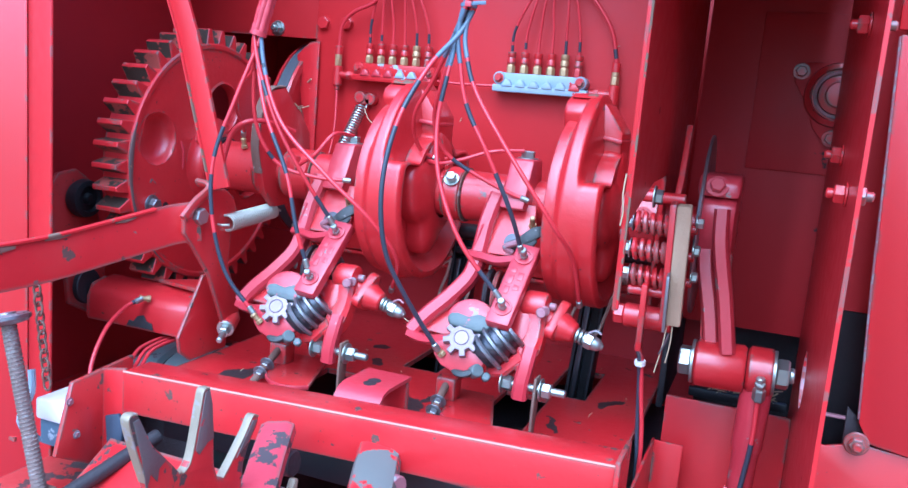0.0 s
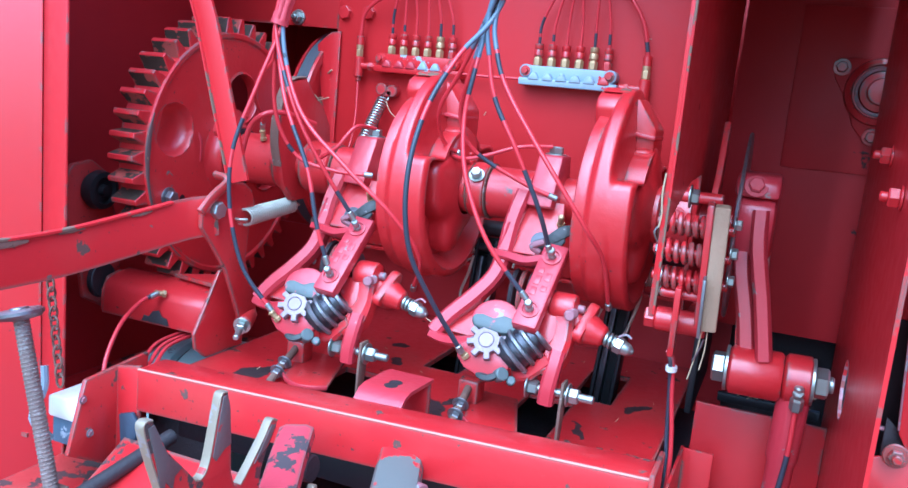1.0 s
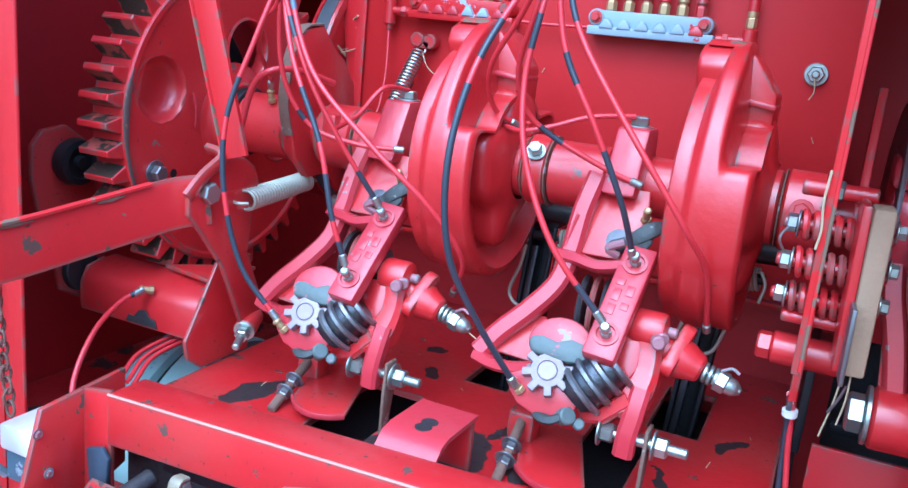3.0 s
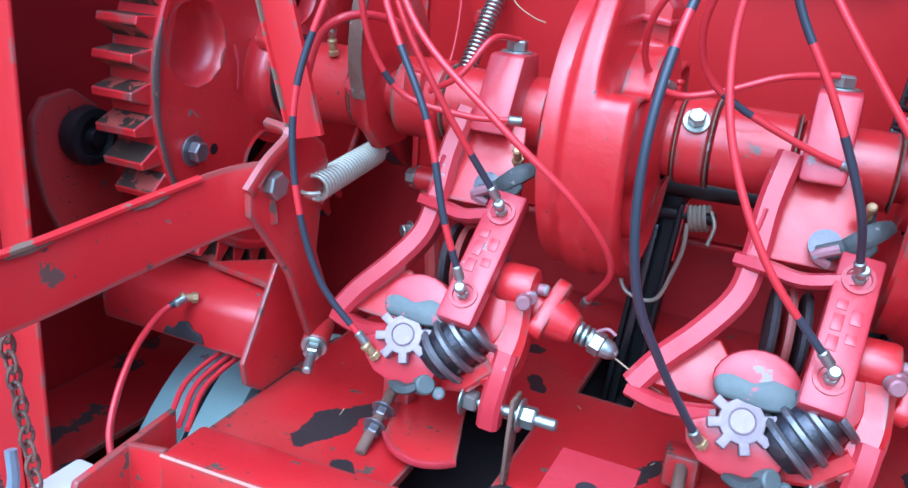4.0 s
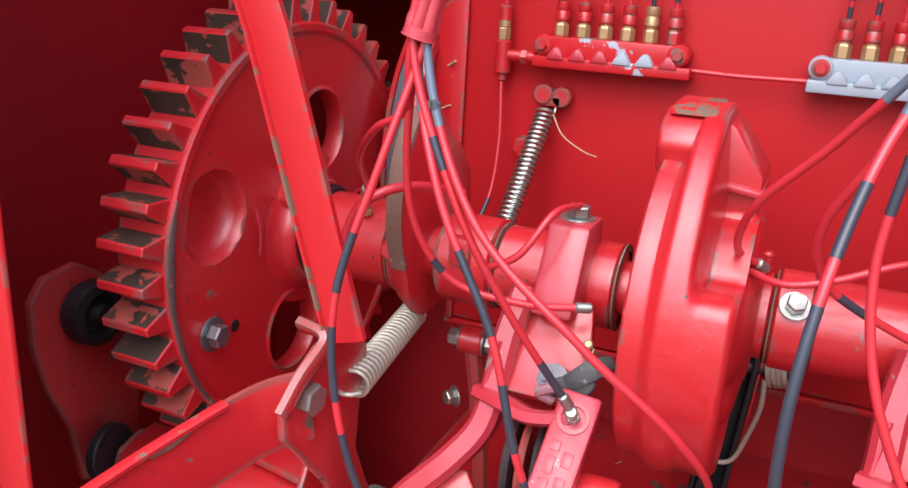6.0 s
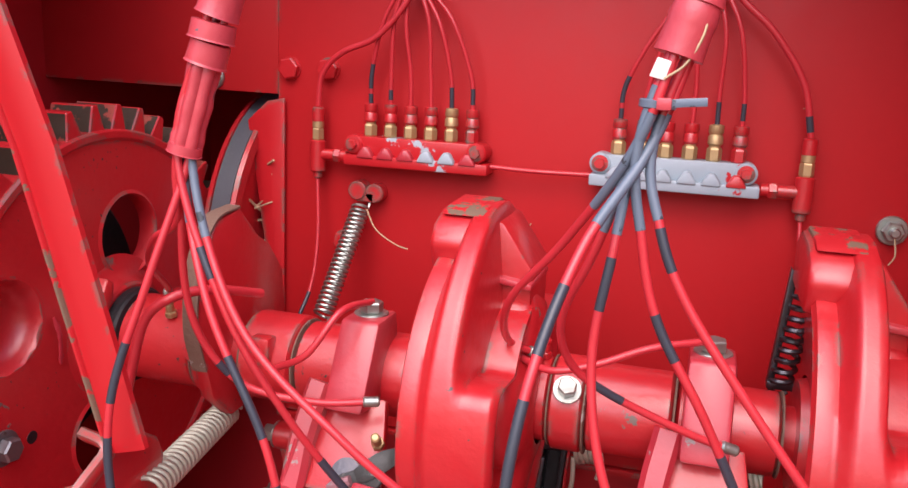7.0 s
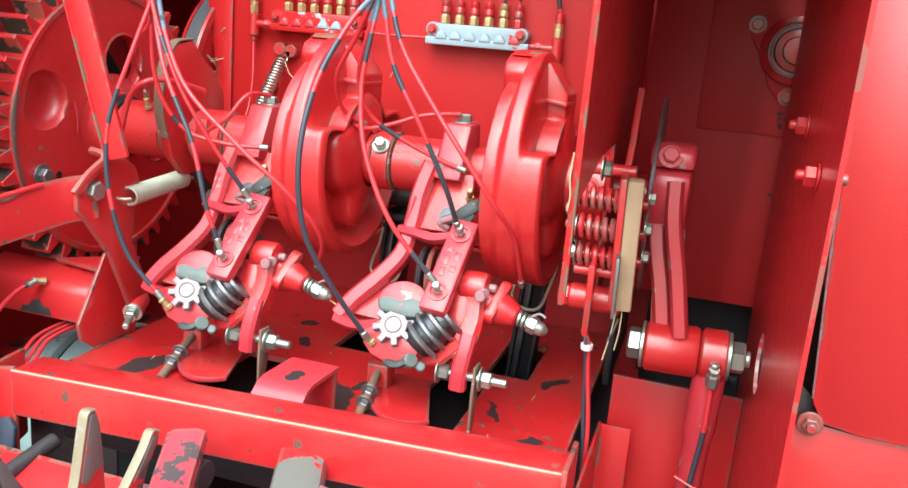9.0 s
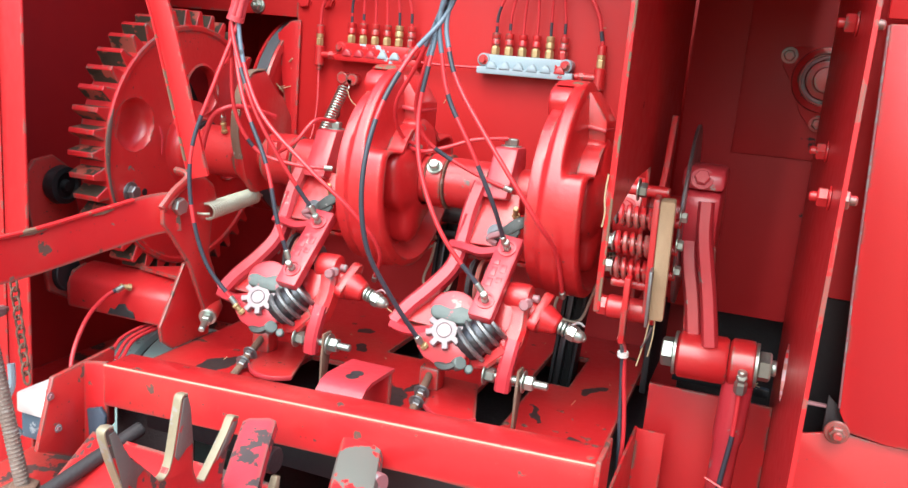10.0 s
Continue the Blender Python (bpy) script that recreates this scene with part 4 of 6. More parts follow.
    part("twine_finger_plate", prism([(-0.024, 0.009), (-0.016, 0.019), (-0.005, 0.015), (0.014, 0.015), (0.021, 0.003), (0.015, -0.013), (0.006, -0.011), (-0.005, 0.0)], 0.005, on_bar((-0.116, -0.080, 1.186), (1, 0, 0), (0, -0.35, -0.94)), 0.002), DULLGREY, k, "worn grey steel finger plate")
    part("steel_finger", sweep(spline([(-0.124, -0.080, 1.176), (-0.112, -0.082, 1.186), (-0.098, -0.076, 1.196), (-0.088, -0.066, 1.200)], 5), [0.5, 0.7, 0.85, 0.95, 1.0, 1.05, 1.1, 1.15, 1.2, 1.2, 1.15, 1.1, 1.0, 0.9, 0.8, 0.7], shape=RECT(0.0068, 0.0034), up=(0, -1, 0.4)), DULLGREY, k, "dull dark steel twine finger")
    part("pinion_guard", lathe([(0.004, 0), (0.013, 0.001), (0.013, 0.006), (0.004, 0.007)], (-0.132, -0.070, 1.175), (0, -0.85, 0.5), 20), OILED, k)
    part("oil_screw", joined(hexa((-0.110, -0.060, 1.200), (0.2, -0.7, 0.7), 0.010, 0.008), rod((-0.110, -0.060, 1.200), (-0.106, -0.078, 1.216), 0.004, 10)), BRASS, k)
    return k
k1 = knotter()
k2 = copy_thing(k1, Matrix.Translation((-0.145 + 0.2885, -0.096, 0.985)))

# set screws and grease points on the shaft's collars
for p, ax in (((0.034, -0.012, 1.254), (0.1, -0.75, 0.62)), ((0.323, -0.019, 1.237), (0, -1, 0.15)), ((-0.306, -0.022, 1.240), (0, -1, 0.2))):
    bolt(shaft, p, ax, 0.014, 0.010, ZINC if p[0] == 0.034 else CAST, name="set_screw")
grease_fitting(shaft, (0.008, SY, 1.266), (0, 0, 1), CAST)
grease_fitting(shaft, (-0.344, -0.005, 1.264), (0, -0.3, 1), BRASS)
part("key_clamp", box(-0.252, -0.232, SY - 0.046, SY - 0.030, 1.236, 1.262, 0.003), CAST, shaft)
part("band", lathe([(0.0405, 0), (0.0405, 0.010)], (-0.268, SY, SZ), (1, 0, 0), 32, caps=False), RUST, shaft, "rusty clamp band")

# trip cam plate on the shaft with a worn edge
cam_plate = thing("trip_cam", (-0.292, 0.02, 1.16), "red flat cam plate with a bare worn edge", "cam plate")
prof = [(a, r) for a, r in ((180, 0.062), (150, 0.086), (125, 0.118), (108, 0.140), (92, 0.140), (76, 0.112), (62, 0.108), (40, 0.100), (15, 0.085), (-20, 0.075), (-60, 0.064), (-110, 0.062), (-150, 0.060))]
part("plate", plate_yz([(SY + r * math.cos(radians(a)), SZ + r * math.sin(radians(a))) for a, r in prof], -0.291, 0.014, 0.002), CAST, cam_plate)
part("worn_edge", sweep(spline([(-0.291, SY + (r + 0.001) * math.cos(radians(a)), SZ + (r + 0.001) * math.sin(radians(a))) for a, r in prof[:5]] , 5), 1.0, shape=RECT(0.0075, 0.0015), up=(0, -0.7, 0.7)), RUST, cam_plate, "bare rusty edge")

# roller linkage below the shaft
link = thing("trip_link", (-0.245, 0.05, 1.08), "bolted red trip link below the shaft", "linkage")
part("boss", rod((-0.262, 0.05, 1.135), (-0.238, 0.05, 1.135), 0.014, 18), CAST, link)
bolt(link, (-0.238, 0.05, 1.135), (1, 0, 0), 0.016, 0.010)
bolt(link, (-0.262, 0.05, 1.135), (-1, 0, 0), 0.016, 0.012)
part("finger", sweep(spline([(-0.25, 0.05, 1.125), (-0.245, 0.055, 1.08), (-0.235, 0.05, 1.02), (-0.23, 0.05, 0.94)], 4), 0.009, 8), WORN, link)
bolt(link, (-0.262, 0.04, 1.075), (-0.6, -0.8, 0), 0.013, 0.010)

# ---- needles through the table ----
def needle(x, y):
    n = thing("needle_guide", (x, y, 0.90), "black steel needle guide standing in a table slot", "needle guide", "needle guides")
    def lean(bm):
        for v in bm.verts:
            v.co.x += 0.07 * (v.co.z - 1.11)
        return bm
    for dx in (-0.018, 0.015):
        part("side_plate", lean(box(x + dx - 0.003, x + dx + 0.003, y - 0.022, y + 0.02, 0.70, 1.13, 0.002)), BLACK, n)
    part("rear_plate", lean(box(x - 0.015, x + 0.012, y + 0.010, y + 0.018, 0.70, 1.13, 0.001)), BLACK, n)
    part("slide", lean(box(x - 0.014, x - 0.004, y - 0.018, y + 0.008, 0.74, 1.10, 0.002)), OILED, n, "oily steel slide in the guide")
    part("cheek", lean(box(x - 0.0245, x - 0.0215, y - 0.018, y + 0.014, 1.060, 1.13, 0.001)), CAST, n, "red cheek plate")
    part("cheek", lean(box(x + 0.0185, x + 0.0215, y - 0.018, y + 0.014, 1.060, 1.13, 0.001)), CAST, n, "red cheek plate")
    part("wire_clip", sweep(spline([(x - 0.020, y - 0.026, 1.100), (x - 0.025, y - 0.028, 1.070), (x - 0.036, y - 0.028, 1.036), (x - 0.034, y - 0.029, 1.022), (x - 0.024, y - 0.030, 1.013), (x - 0.004, y - 0.031, 1.010), (x + 0.010, y - 0.030, 1.018), (x + 0.019, y - 0.029, 1.045), (x + 0.027, y - 0.028, 1.080), (x + 0.026, y - 0.024, 1.110)], 6), 0.0026, 8), SPRINGWHITE, n, "bent bright wire clip")
    for x0, x1 in ((-0.040, -0.020), (0.026, 0.048)):
        part("spring", coil((x + x0, y - 0.012, 1.113), (x + x1, y - 0.012, 1.117), 0.0160, 0.0026, 4.4), SPRINGWHITE, n, "bright spring beside the guide")
    part("spring_leg", sweep(spline([(x - 0.020, y - 0.026, 1.097), (x - 0.034, y - 0.030, 1.088), (x - 0.050, y - 0.032, 1.080)], 4), 0.0022, 6), SPRINGWHITE, n)
    part("spring_leg", sweep(spline([(x + 0.049, y - 0.020, 1.128), (x + 0.056, y - 0.024, 1.112), (x + 0.052, y - 0.026, 1.090)], 4), 0.0022, 6), SPRINGWHITE, n)
    part("spring_pin", rod((x - 0.044, y - 0.012, 1.113), (x + 0.055, y - 0.012, 1.117), 0.007, 10), BLACK, n)
    part("top_bar", rod((x - 0.055, y - 0.005, 1.146), (x + 0.12, y - 0.005, 1.152), 0.014, 16), BLACK, n, "black cross bar")
    return n
nd = needle(-0.004, 0.190)
copy_thing(nd, Matrix.Translation((0.239, 0.175, 0.90)))

# ---- table flaps, hinge rods, slotted tab ----
def flap():
    fl = thing("twine_flap", (-0.145, -0.12, FLOOR), "red curved steel flap with a rusty adjusting rod", "flap", "flaps on the table")
    front = [(-0.100, -0.168), (-0.112, -0.179), (-0.130, -0.186), (-0.150, -0.183), (-0.166, -0.173), (-0.178, -0.160)]
    part("plate", plate_xy([(-0.212, -0.045), (-0.140, -0.045)] + front, 0.9425, 0.005, 0.001), WORN, fl)
    part("lip", sweep(spline([(x, y - 0.0005, 0.9445) for x, y in front], 4), 1.0, shape=RECT(0.0016, 0.0034), up=(0, 0, 1)), PALE, fl, "turned-up pale front lip")
    part("rod", rod((-0.197, -0.092, 0.970), (-0.190, -0.184, 0.932), 0.0058, 12), RUST, fl, "rusty threaded rod")
    d = (Vector((-0.190, -0.184, 0.932)) - Vector((-0.197, -0.092, 0.970))).normalized()
    for q in (0.045, 0.066):
        bolt(fl, Vector((-0.197, -0.092, 0.970)) + d * q, d, 0.014, 0.009, STEEL, name="nut")
    part("rod_lug", plate_xy([(-0.212, -0.104), (-0.182, -0.104), (-0.180, -0.078), (-0.214, -0.078)], 0.960, 0.034, 0.004), WORN, fl)
    return fl
fl1 = flap()
copy_thing(fl1, Matrix.Translation((0.137, -0.116, FLOOR)))

tab = thing("slotted_tab", (0.02, -0.21, FLOOR), "bent pale red steel tab with a slotted hole", "bracket")
def bent_strip(x0, x1, prof_yz, t):
    line = [Vector(((x0 + x1) / 2, y, z)) for y, z in prof_yz]
    return sweep(line, 1.0, shape=[(-t / 2, -(x1 - x0) / 2), (-t / 2, (x1 - x0) / 2), (t / 2, (x1 - x0) / 2), (t / 2, -(x1 - x0) / 2)], up=(1, 0, 0))
part("strip", bent_strip(-0.006, 0.060, [(-0.268, 0.934), (-0.267, 0.966), (-0.262, 0.980), (-0.250, 0.990), (-0.235, 0.993), (-0.165, 0.990)], 0.005), PALE, tab)
# Thin dark discs on the strip stand for the slot's shaded depth
part("slot", joined(rod((0.028, -0.215, 0.9935), (0.028, -0.215, 0.9952), 0.009, 20, 0.0002), rod((0.028, -0.229, 0.9943), (0.028, -0.229, 0.9958), 0.009, 20, 0.0002)), DARK, tab, "dark slotted hole")
part("leg", box(-0.004, 0.058, -0.172, -0.166, 0.930, 0.990, 0.001), WORN, tab)

# ---- left side: gear support, lever, springs ----
supp = thing("gear_bracket", (-0.45, -0.13, 0.94), "red welded pivot bracket below the gear", "bracket")
outer = [(-0.150, 0.968), (-0.1475, 1.008), (-0.1445, 1.0165), (-0.138, 1.0225), (-0.124, 1.0285), (-0.108, 1.032), (-0.092, 1.034)]
part("shell", plate_yz(outer + [(y + 0.005, z - 0.006) for y, z in outer[::-1]][:-1] + [(-0.144, 0.968)], -0.436, 0.200, 0.002), WORN, supp)
part("end_cap", plate_yz([(-0.1465, 0.971), (-0.1465, 1.004), (-0.136, 1.025), (-0.108, 1.032), (-0.092, 1.025), (-0.092, 0.971)], -0.5385, 0.005, 0.001), WORN, supp)
part("top_plate", plate_xy([(-0.43, -0.105), (-0.340, -0.120), (-0.340, -0.03), (-0.36, -0.04)], 1.040, 0.006), WORN, supp)
part("bare_patch", plate_xz([(-0.452, 0.9715), (-0.398, 0.9715), (-0.402, 0.982), (-0.412, 0.984), (-0.418, 0.993), (-0.430, 0.990), (-0.438, 0.980), (-0.447, 0.981)], -0.1510, 0.0016, 0.0003), DARK, supp, "dark bare patch by the lower edge")
part("weld_bead", sweep(spline([(-0.39, -0.1475, 1.012), (-0.365, -0.149, 1.008), (-0.34, -0.148, 1.004)], 4), 0.0022, 6), SCUFF, supp, "scuffed weld bead")
part("tube_seal", rod((-0.556, -0.137, 1.017), (-0.545, -0.136, 1.018), 0.029, 24), BLACK, supp)
grease_fitting(supp, (-0.408, -0.147, 1.021), (-0.6, -0.7, 0.1), BRASS)
part("side_arm", plate_yz([(-0.105, 0.96), (-0.150, 0.985), (-0.158, 1.045), (-0.180, 1.095), (-0.190, 1.145), (-0.188, 1.185), (-0.172, 1.205), (-0.135, 1.21), (-0.105, 1.19), (-0.085, 1.12), (-0.07, 1.05), (-0.075, 0.97)], -0.580, 0.010, 0.003), WORN, supp)
part("bearing", lathe([(0.012, -0.004), (0.016, -0.002), (0.028, 0.0), (0.032, 0.008), (0.030, 0.022), (0.022, 0.024), (0.020, 0.018), (0.010, 0.018), (0.008, 0.026)], (-0.572, -0.134, 1.163), (1, 0, 0), 28), BLACK, supp, "black bearing")
part("gusset", joined(plate_yz([(-0.170, 0.975), (-0.115, 1.066), (-0.05, 1.066), (-0.05, 0.932), (-0.140, 0.932), (-0.165, 0.950)], -0.336, 0.006)), WORN, supp)
part("pinion_gear", gear_body(12, 0.030, 0.042, -0.49, -0.43), DARK, supp)
for v in supp.children[-1].data.vertices:
    v.co += Vector((0, 0.02, -0.262))

trip = thing("trip_lever", (-0.33, -0.25, 1.05), "long curved red flat trip arm with a scuffed upper edge", "lever")
arm_line = spline([(-0.288, -0.186, 1.166), (-0.312, -0.220, 1.160), (-0.338, -0.300, 1.143), (-0.356, -0.400, 1.128), (-0.372, -0.52, 1.122), (-0.385, -0.66, 1.118)], 6)
part("flat_bar", sweep(arm_line, 1.0, shape=RECT(0.004, 0.029), up=(0, 0, 1)), WORN, trip)
part("scuffed_edge", sweep([p + Vector((0.001, 0, 0.0292)) for p in arm_line[8:]], 1.0, shape=RECT(0.0048, 0.0022), up=(0, 0, 1)), WORN_TOP, trip, "bare scuffed upper edge")
part("fold", plate_yz([(-0.218, 1.150), (-0.219, 1.174), (-0.200, 1.194), (-0.172, 1.208), (-0.150, 1.212), (-0.124, 1.208), (-0.106, 1.196), (-0.098, 1.176), (-0.108, 1.140), (-0.114, 1.090), (-0.086, 1.030), (-0.076, 0.992), (-0.098, 0.978), (-0.118, 0.990), (-0.160, 1.080), (-0.200, 1.130)], -0.291, 0.007, 0.002), WORN, trip)
part("fold_lip", sweep(spline([(-0.289, -0.220, 1.172), (-0.286, -0.198, 1.194), (-0.283, -0.174, 1.210), (-0.288, -0.168, 1.217), (-0.310, -0.164, 1.219)], 4), 1.0, shape=RECT(0.0045, 0.007), up=(0, -1, 0)), WORN, trip, "folded edge of the lever plate")
for i0, i1, h in ((10, 13, 0.006), (16, 19, 0.005), (20, 25, 0.009)):
    seg_ = [p + Vector((0.0036, -0.0014, 0.0285 - h * 0.5)) for p in arm_line[i0:i1]]
    part("bare_patch", sweep(seg_, [0.35] + [1.0] * (len(seg_) - 2) + [0.4], shape=RECT(0.0012, h * 0.5), up=(0, 0, 1)), RUST, trip, "scraped bare patch below the edge")
bolt(trip, (-0.2875, -0.190, 1.174), (1, -0.1, 0), 0.022, 0.011, ZINC, washer=False)
part("slot_pin", rod((-0.372, -0.432, 1.118), (-0.358, -0.380, 1.135), 0.007, 10), RUST, trip)
bolt(trip, (-0.285, -0.118, 0.988), (0.35, -0.9, -0.3), 0.016, 0.012, ZINC, stub=0.022, name="pivot_bolt")
part("pivot_boss", rod((-0.298, -0.085, 0.998), (-0.285, -0.118, 0.988), 0.014, 16), WORN, trip)

stay = thing("diagonal_stay", (-0.29, -0.17, 1.22), "red flat diagonal stay bar running up to the frame", "brace")
part("bar", sweep([(-0.268, -0.166, 1.215), (-0.308, -0.170, 1.359), (-0.329, -0.172, 1.433), (-0.400, -0.176, 1.62), (-0.450, -0.178, 1.78)], 1.0, shape=RECT(0.0165, 0.004), up=(0, -1, 0)), SHEET, stay)

part("chipped_edge", sweep([(-0.2855, -0.1695, 1.222), (-0.3255, -0.1735, 1.363), (-0.3465, -0.1755, 1.437), (-0.4170, -0.1795, 1.62)], 1.0, shape=RECT(0.0016, 0.0036), up=(0, -1, 0)), WORN_TOP, stay, "chipped bare edge")

sp = thing("tension_spring", (-0.295, -0.05, 1.14), "pale zinc tension spring hooked to the trip arm", "spring")
part("coil", coil((-0.284, -0.128, 1.157), (-0.308, 0.030, 1.160), 0.0144, 0.0021, 23, hook=True), SPRINGWHITE, sp)
sp2 = thing("return_spring", (-0.255, 0.18, 1.22), "dark steel return spring hung from the back panel", "spring")
part("coil", coil((-0.247, 0.214, 1.345), (-0.258, 0.140, 1.235), 0.0115, 0.0016, 24, hook=True), ZINC, sp2)
sp3 = thing("return_spring", (0.195, 0.06, 1.25), "black steel spring and flat link behind the cam disc", "spring")
part("coil", coil((0.212, 0.055, 1.345), (0.201, 0.058, 1.262), 0.0105, 0.0024, 9, hook=True), OILED, sp3)
part("link", joined(plate_xz([(0.190, 1.258), (0.1955, 1.258), (0.2035, 1.352), (0.198, 1.360)], 0.062, 0.010, 0.001), plate_xz([(0.190, 1.256), (0.212, 1.256), (0.212, 1.263), (0.190, 1.263)], 0.060, 0.012, 0.001)), OILED, sp3, "black flat link")
part("anchor", joined(rod((-0.252, 0.232, 1.364), (-0.252, 0.212, 1.364), 0.011, 18), rod((-0.232, 0.232, 1.362), (-0.232, 0.214, 1.362), 0.011, 18), box(-0.25, -0.232, 0.214, 0.220, 1.352, 1.362, 0.001)), CAST, sp2, "red anchor lug")

# ---- opening in the back panel ----
structure("trim_opening", plate_xz([(-0.350, 1.462), (-0.372, 1.458), (-0.398, 1.434), (-0.362, 1.20), (-0.356, 1.076), (-0.350, 1.076)], BACK - 0.006, 0.004, 0.001), SHEET, "folded red flange beside the opening", "trim")
wheel = thing("belt_pulley", (-0.41, 0.352, 1.06), "red pulley with a dark grey belt behind the opening", "pulley")
WC = (-0.410, 0.352, 1.268)
part("rim", lathe([(0.186, -0.018), (0.201, -0.018), (0.202, -0.0125), (0.196, -0.0115), (0.196, 0.0115), (0.202, 0.0125), (0.201, 0.018), (0.186, 0.018)], WC, (1, 0.06, 0), 72, caps=False), CAST, wheel)
part("belt", lathe([(0.1965, -0.0112), (0.2010, -0.0108), (0.2010, 0.0108), (0.1965, 0.0112)], WC, (1, 0.06, 0), 72, caps=False), material("worn grey belt", (0.075, 0.085, 0.10), 0.5, grain=40, vary=0.3, bump=0.3), wheel, "dark grey belt")
part("disc", lathe([(0.187, 0.014), (0.16, 0.010), (0.05, 0.0), (0.01, 0.012)], WC, (1, 0.06, 0), 64), BOUNCE, wheel)
rng = random.Random(7)
bits = []
for i in range(70):
    x, y, z = -0.366 + rng.uniform(-0.020, 0.012), 0.25 + rng.uniform(-0.03, 0.05), rng.uniform(1.17, 1.40)
    d = Vector((rng.uniform(-1, 1), rng.uniform(-0.6, 0.6), rng.uniform(-0.5, 0.5))).normalized() * rng.uniform(0.008, 0.03)
    bits.append(rod(Vector((x, y, z)) - d, Vector((x, y, z)) + d, rng.uniform(0.0008, 0.002), 5, 0))
tagged(part("straw_tangle", joined(*bits), STRAW), "tangle of straw and twine caught beside the opening", "straw", kind="stuff")

# grey-blue drum below the gear bracket
drum = thing("twine_drum", (-0.45, 0.0, 0.36), "pale grey-blue drum with dark belts below the gear bracket", "drum")
part("drum_body", lathe([(0.02, -0.075), (0.265, -0.073), (0.270, -0.070), (0.270, -0.030), (0.258, -0.026), (0.258, -0.018), (0.270, -0.014), (0.270, 0.03), (0.250, 0.035), (0.250, 0.06), (0.270, 0.064), (0.268, 0.075), (0.02, 0.08)], (-0.445, 0.0, 0.625), (0.975, 0.22, 0), 64), DRUMGREY, drum)
part("belt", lathe([(0.251, 0.036), (0.266, 0.038), (0.266, 0.057), (0.251, 0.059)], (-0.445, 0.0, 0.625), (0.975, 0.22, 0), 64, caps=False), DARK, drum, "dark rubber belt")
part("hose_guard", lathe([(0.259, -0.025), (0.263, -0.023), (0.263, -0.021), (0.259, -0.019)], (-0.445, 0.0, 0.625), (0.975, 0.22, 0), 64, caps=False), BLACK, drum)

# ---- back panel fastenings ----
for n_, p in (("hex", (-0.346, BACK, 1.496)), ("hex", (-0.297, BACK, 1.497)), ("hex", (-0.274, BACK, 1.300))):
    tagged(part("panel_bolt", joined(rod(p, Vector(p) + Vector((0, -0.002, 0)), 0.0135, 20, 0.0004), hexa(Vector(p) + Vector((0, -0.002, 0)), (0, -1, 0), 0.022, 0.007, 12)), SHEET), "red painted hexagon bolt head on the back panel", "bolt", "back panel bolts")
for p in ((0.302, BACK, 1.371), (-0.447, BACK, 1.482)):
    tagged(part("panel_nut", joined(rod(p, Vector(p) + Vector((0, -0.005, 0)), 0.0145, 20, 0.001), hexa(Vector(p) + Vector((0, -0.005, 0)), (0, -1, 0), 0.018, 0.010), rod(Vector(p) + Vector((0, -0.014, 0)), Vector(p) + Vector((0, -0.022, 0)), 0.005, 12)), ZINC), "bare zinc nut and washer on the back panel", "nut", "back panel nuts")

# ---- grease manifolds ----
def hose(pts, r, name, label, blacks=(), mat=None, group="grease hoses", n=10, cuff=True):
    """A grease hose; blacks are stretches (from, to) of its length where the overspray is missing."""
    line = spline(pts, n)
    th = thing(name, line[-1], label, "hose", group)
    part("hose_body", sweep(line, r, 10), mat or HOSE_RED, th)
    for a, b, *other in blacks:
        i0, i1 = int(a * (len(line) - 1)), max(int(a * (len(line) - 1)) + 2, int(b * (len(line) - 1)))
        seg = line[i0:i1 + 1]
        if len(seg) > 2:
            part("bare_stretch", sweep(seg, r * 1.06, 10), other[0] if other else HOSE_BLACK, th, "bare stretch without overspray")
    if cuff:
        e = (line[-1] - line[-2]).normalized()
        part("ferrule", rod(line[-1] - e * 0.012, line[-1] + e * 0.002, r * 1.45, 12), ZINC, th)
    return th

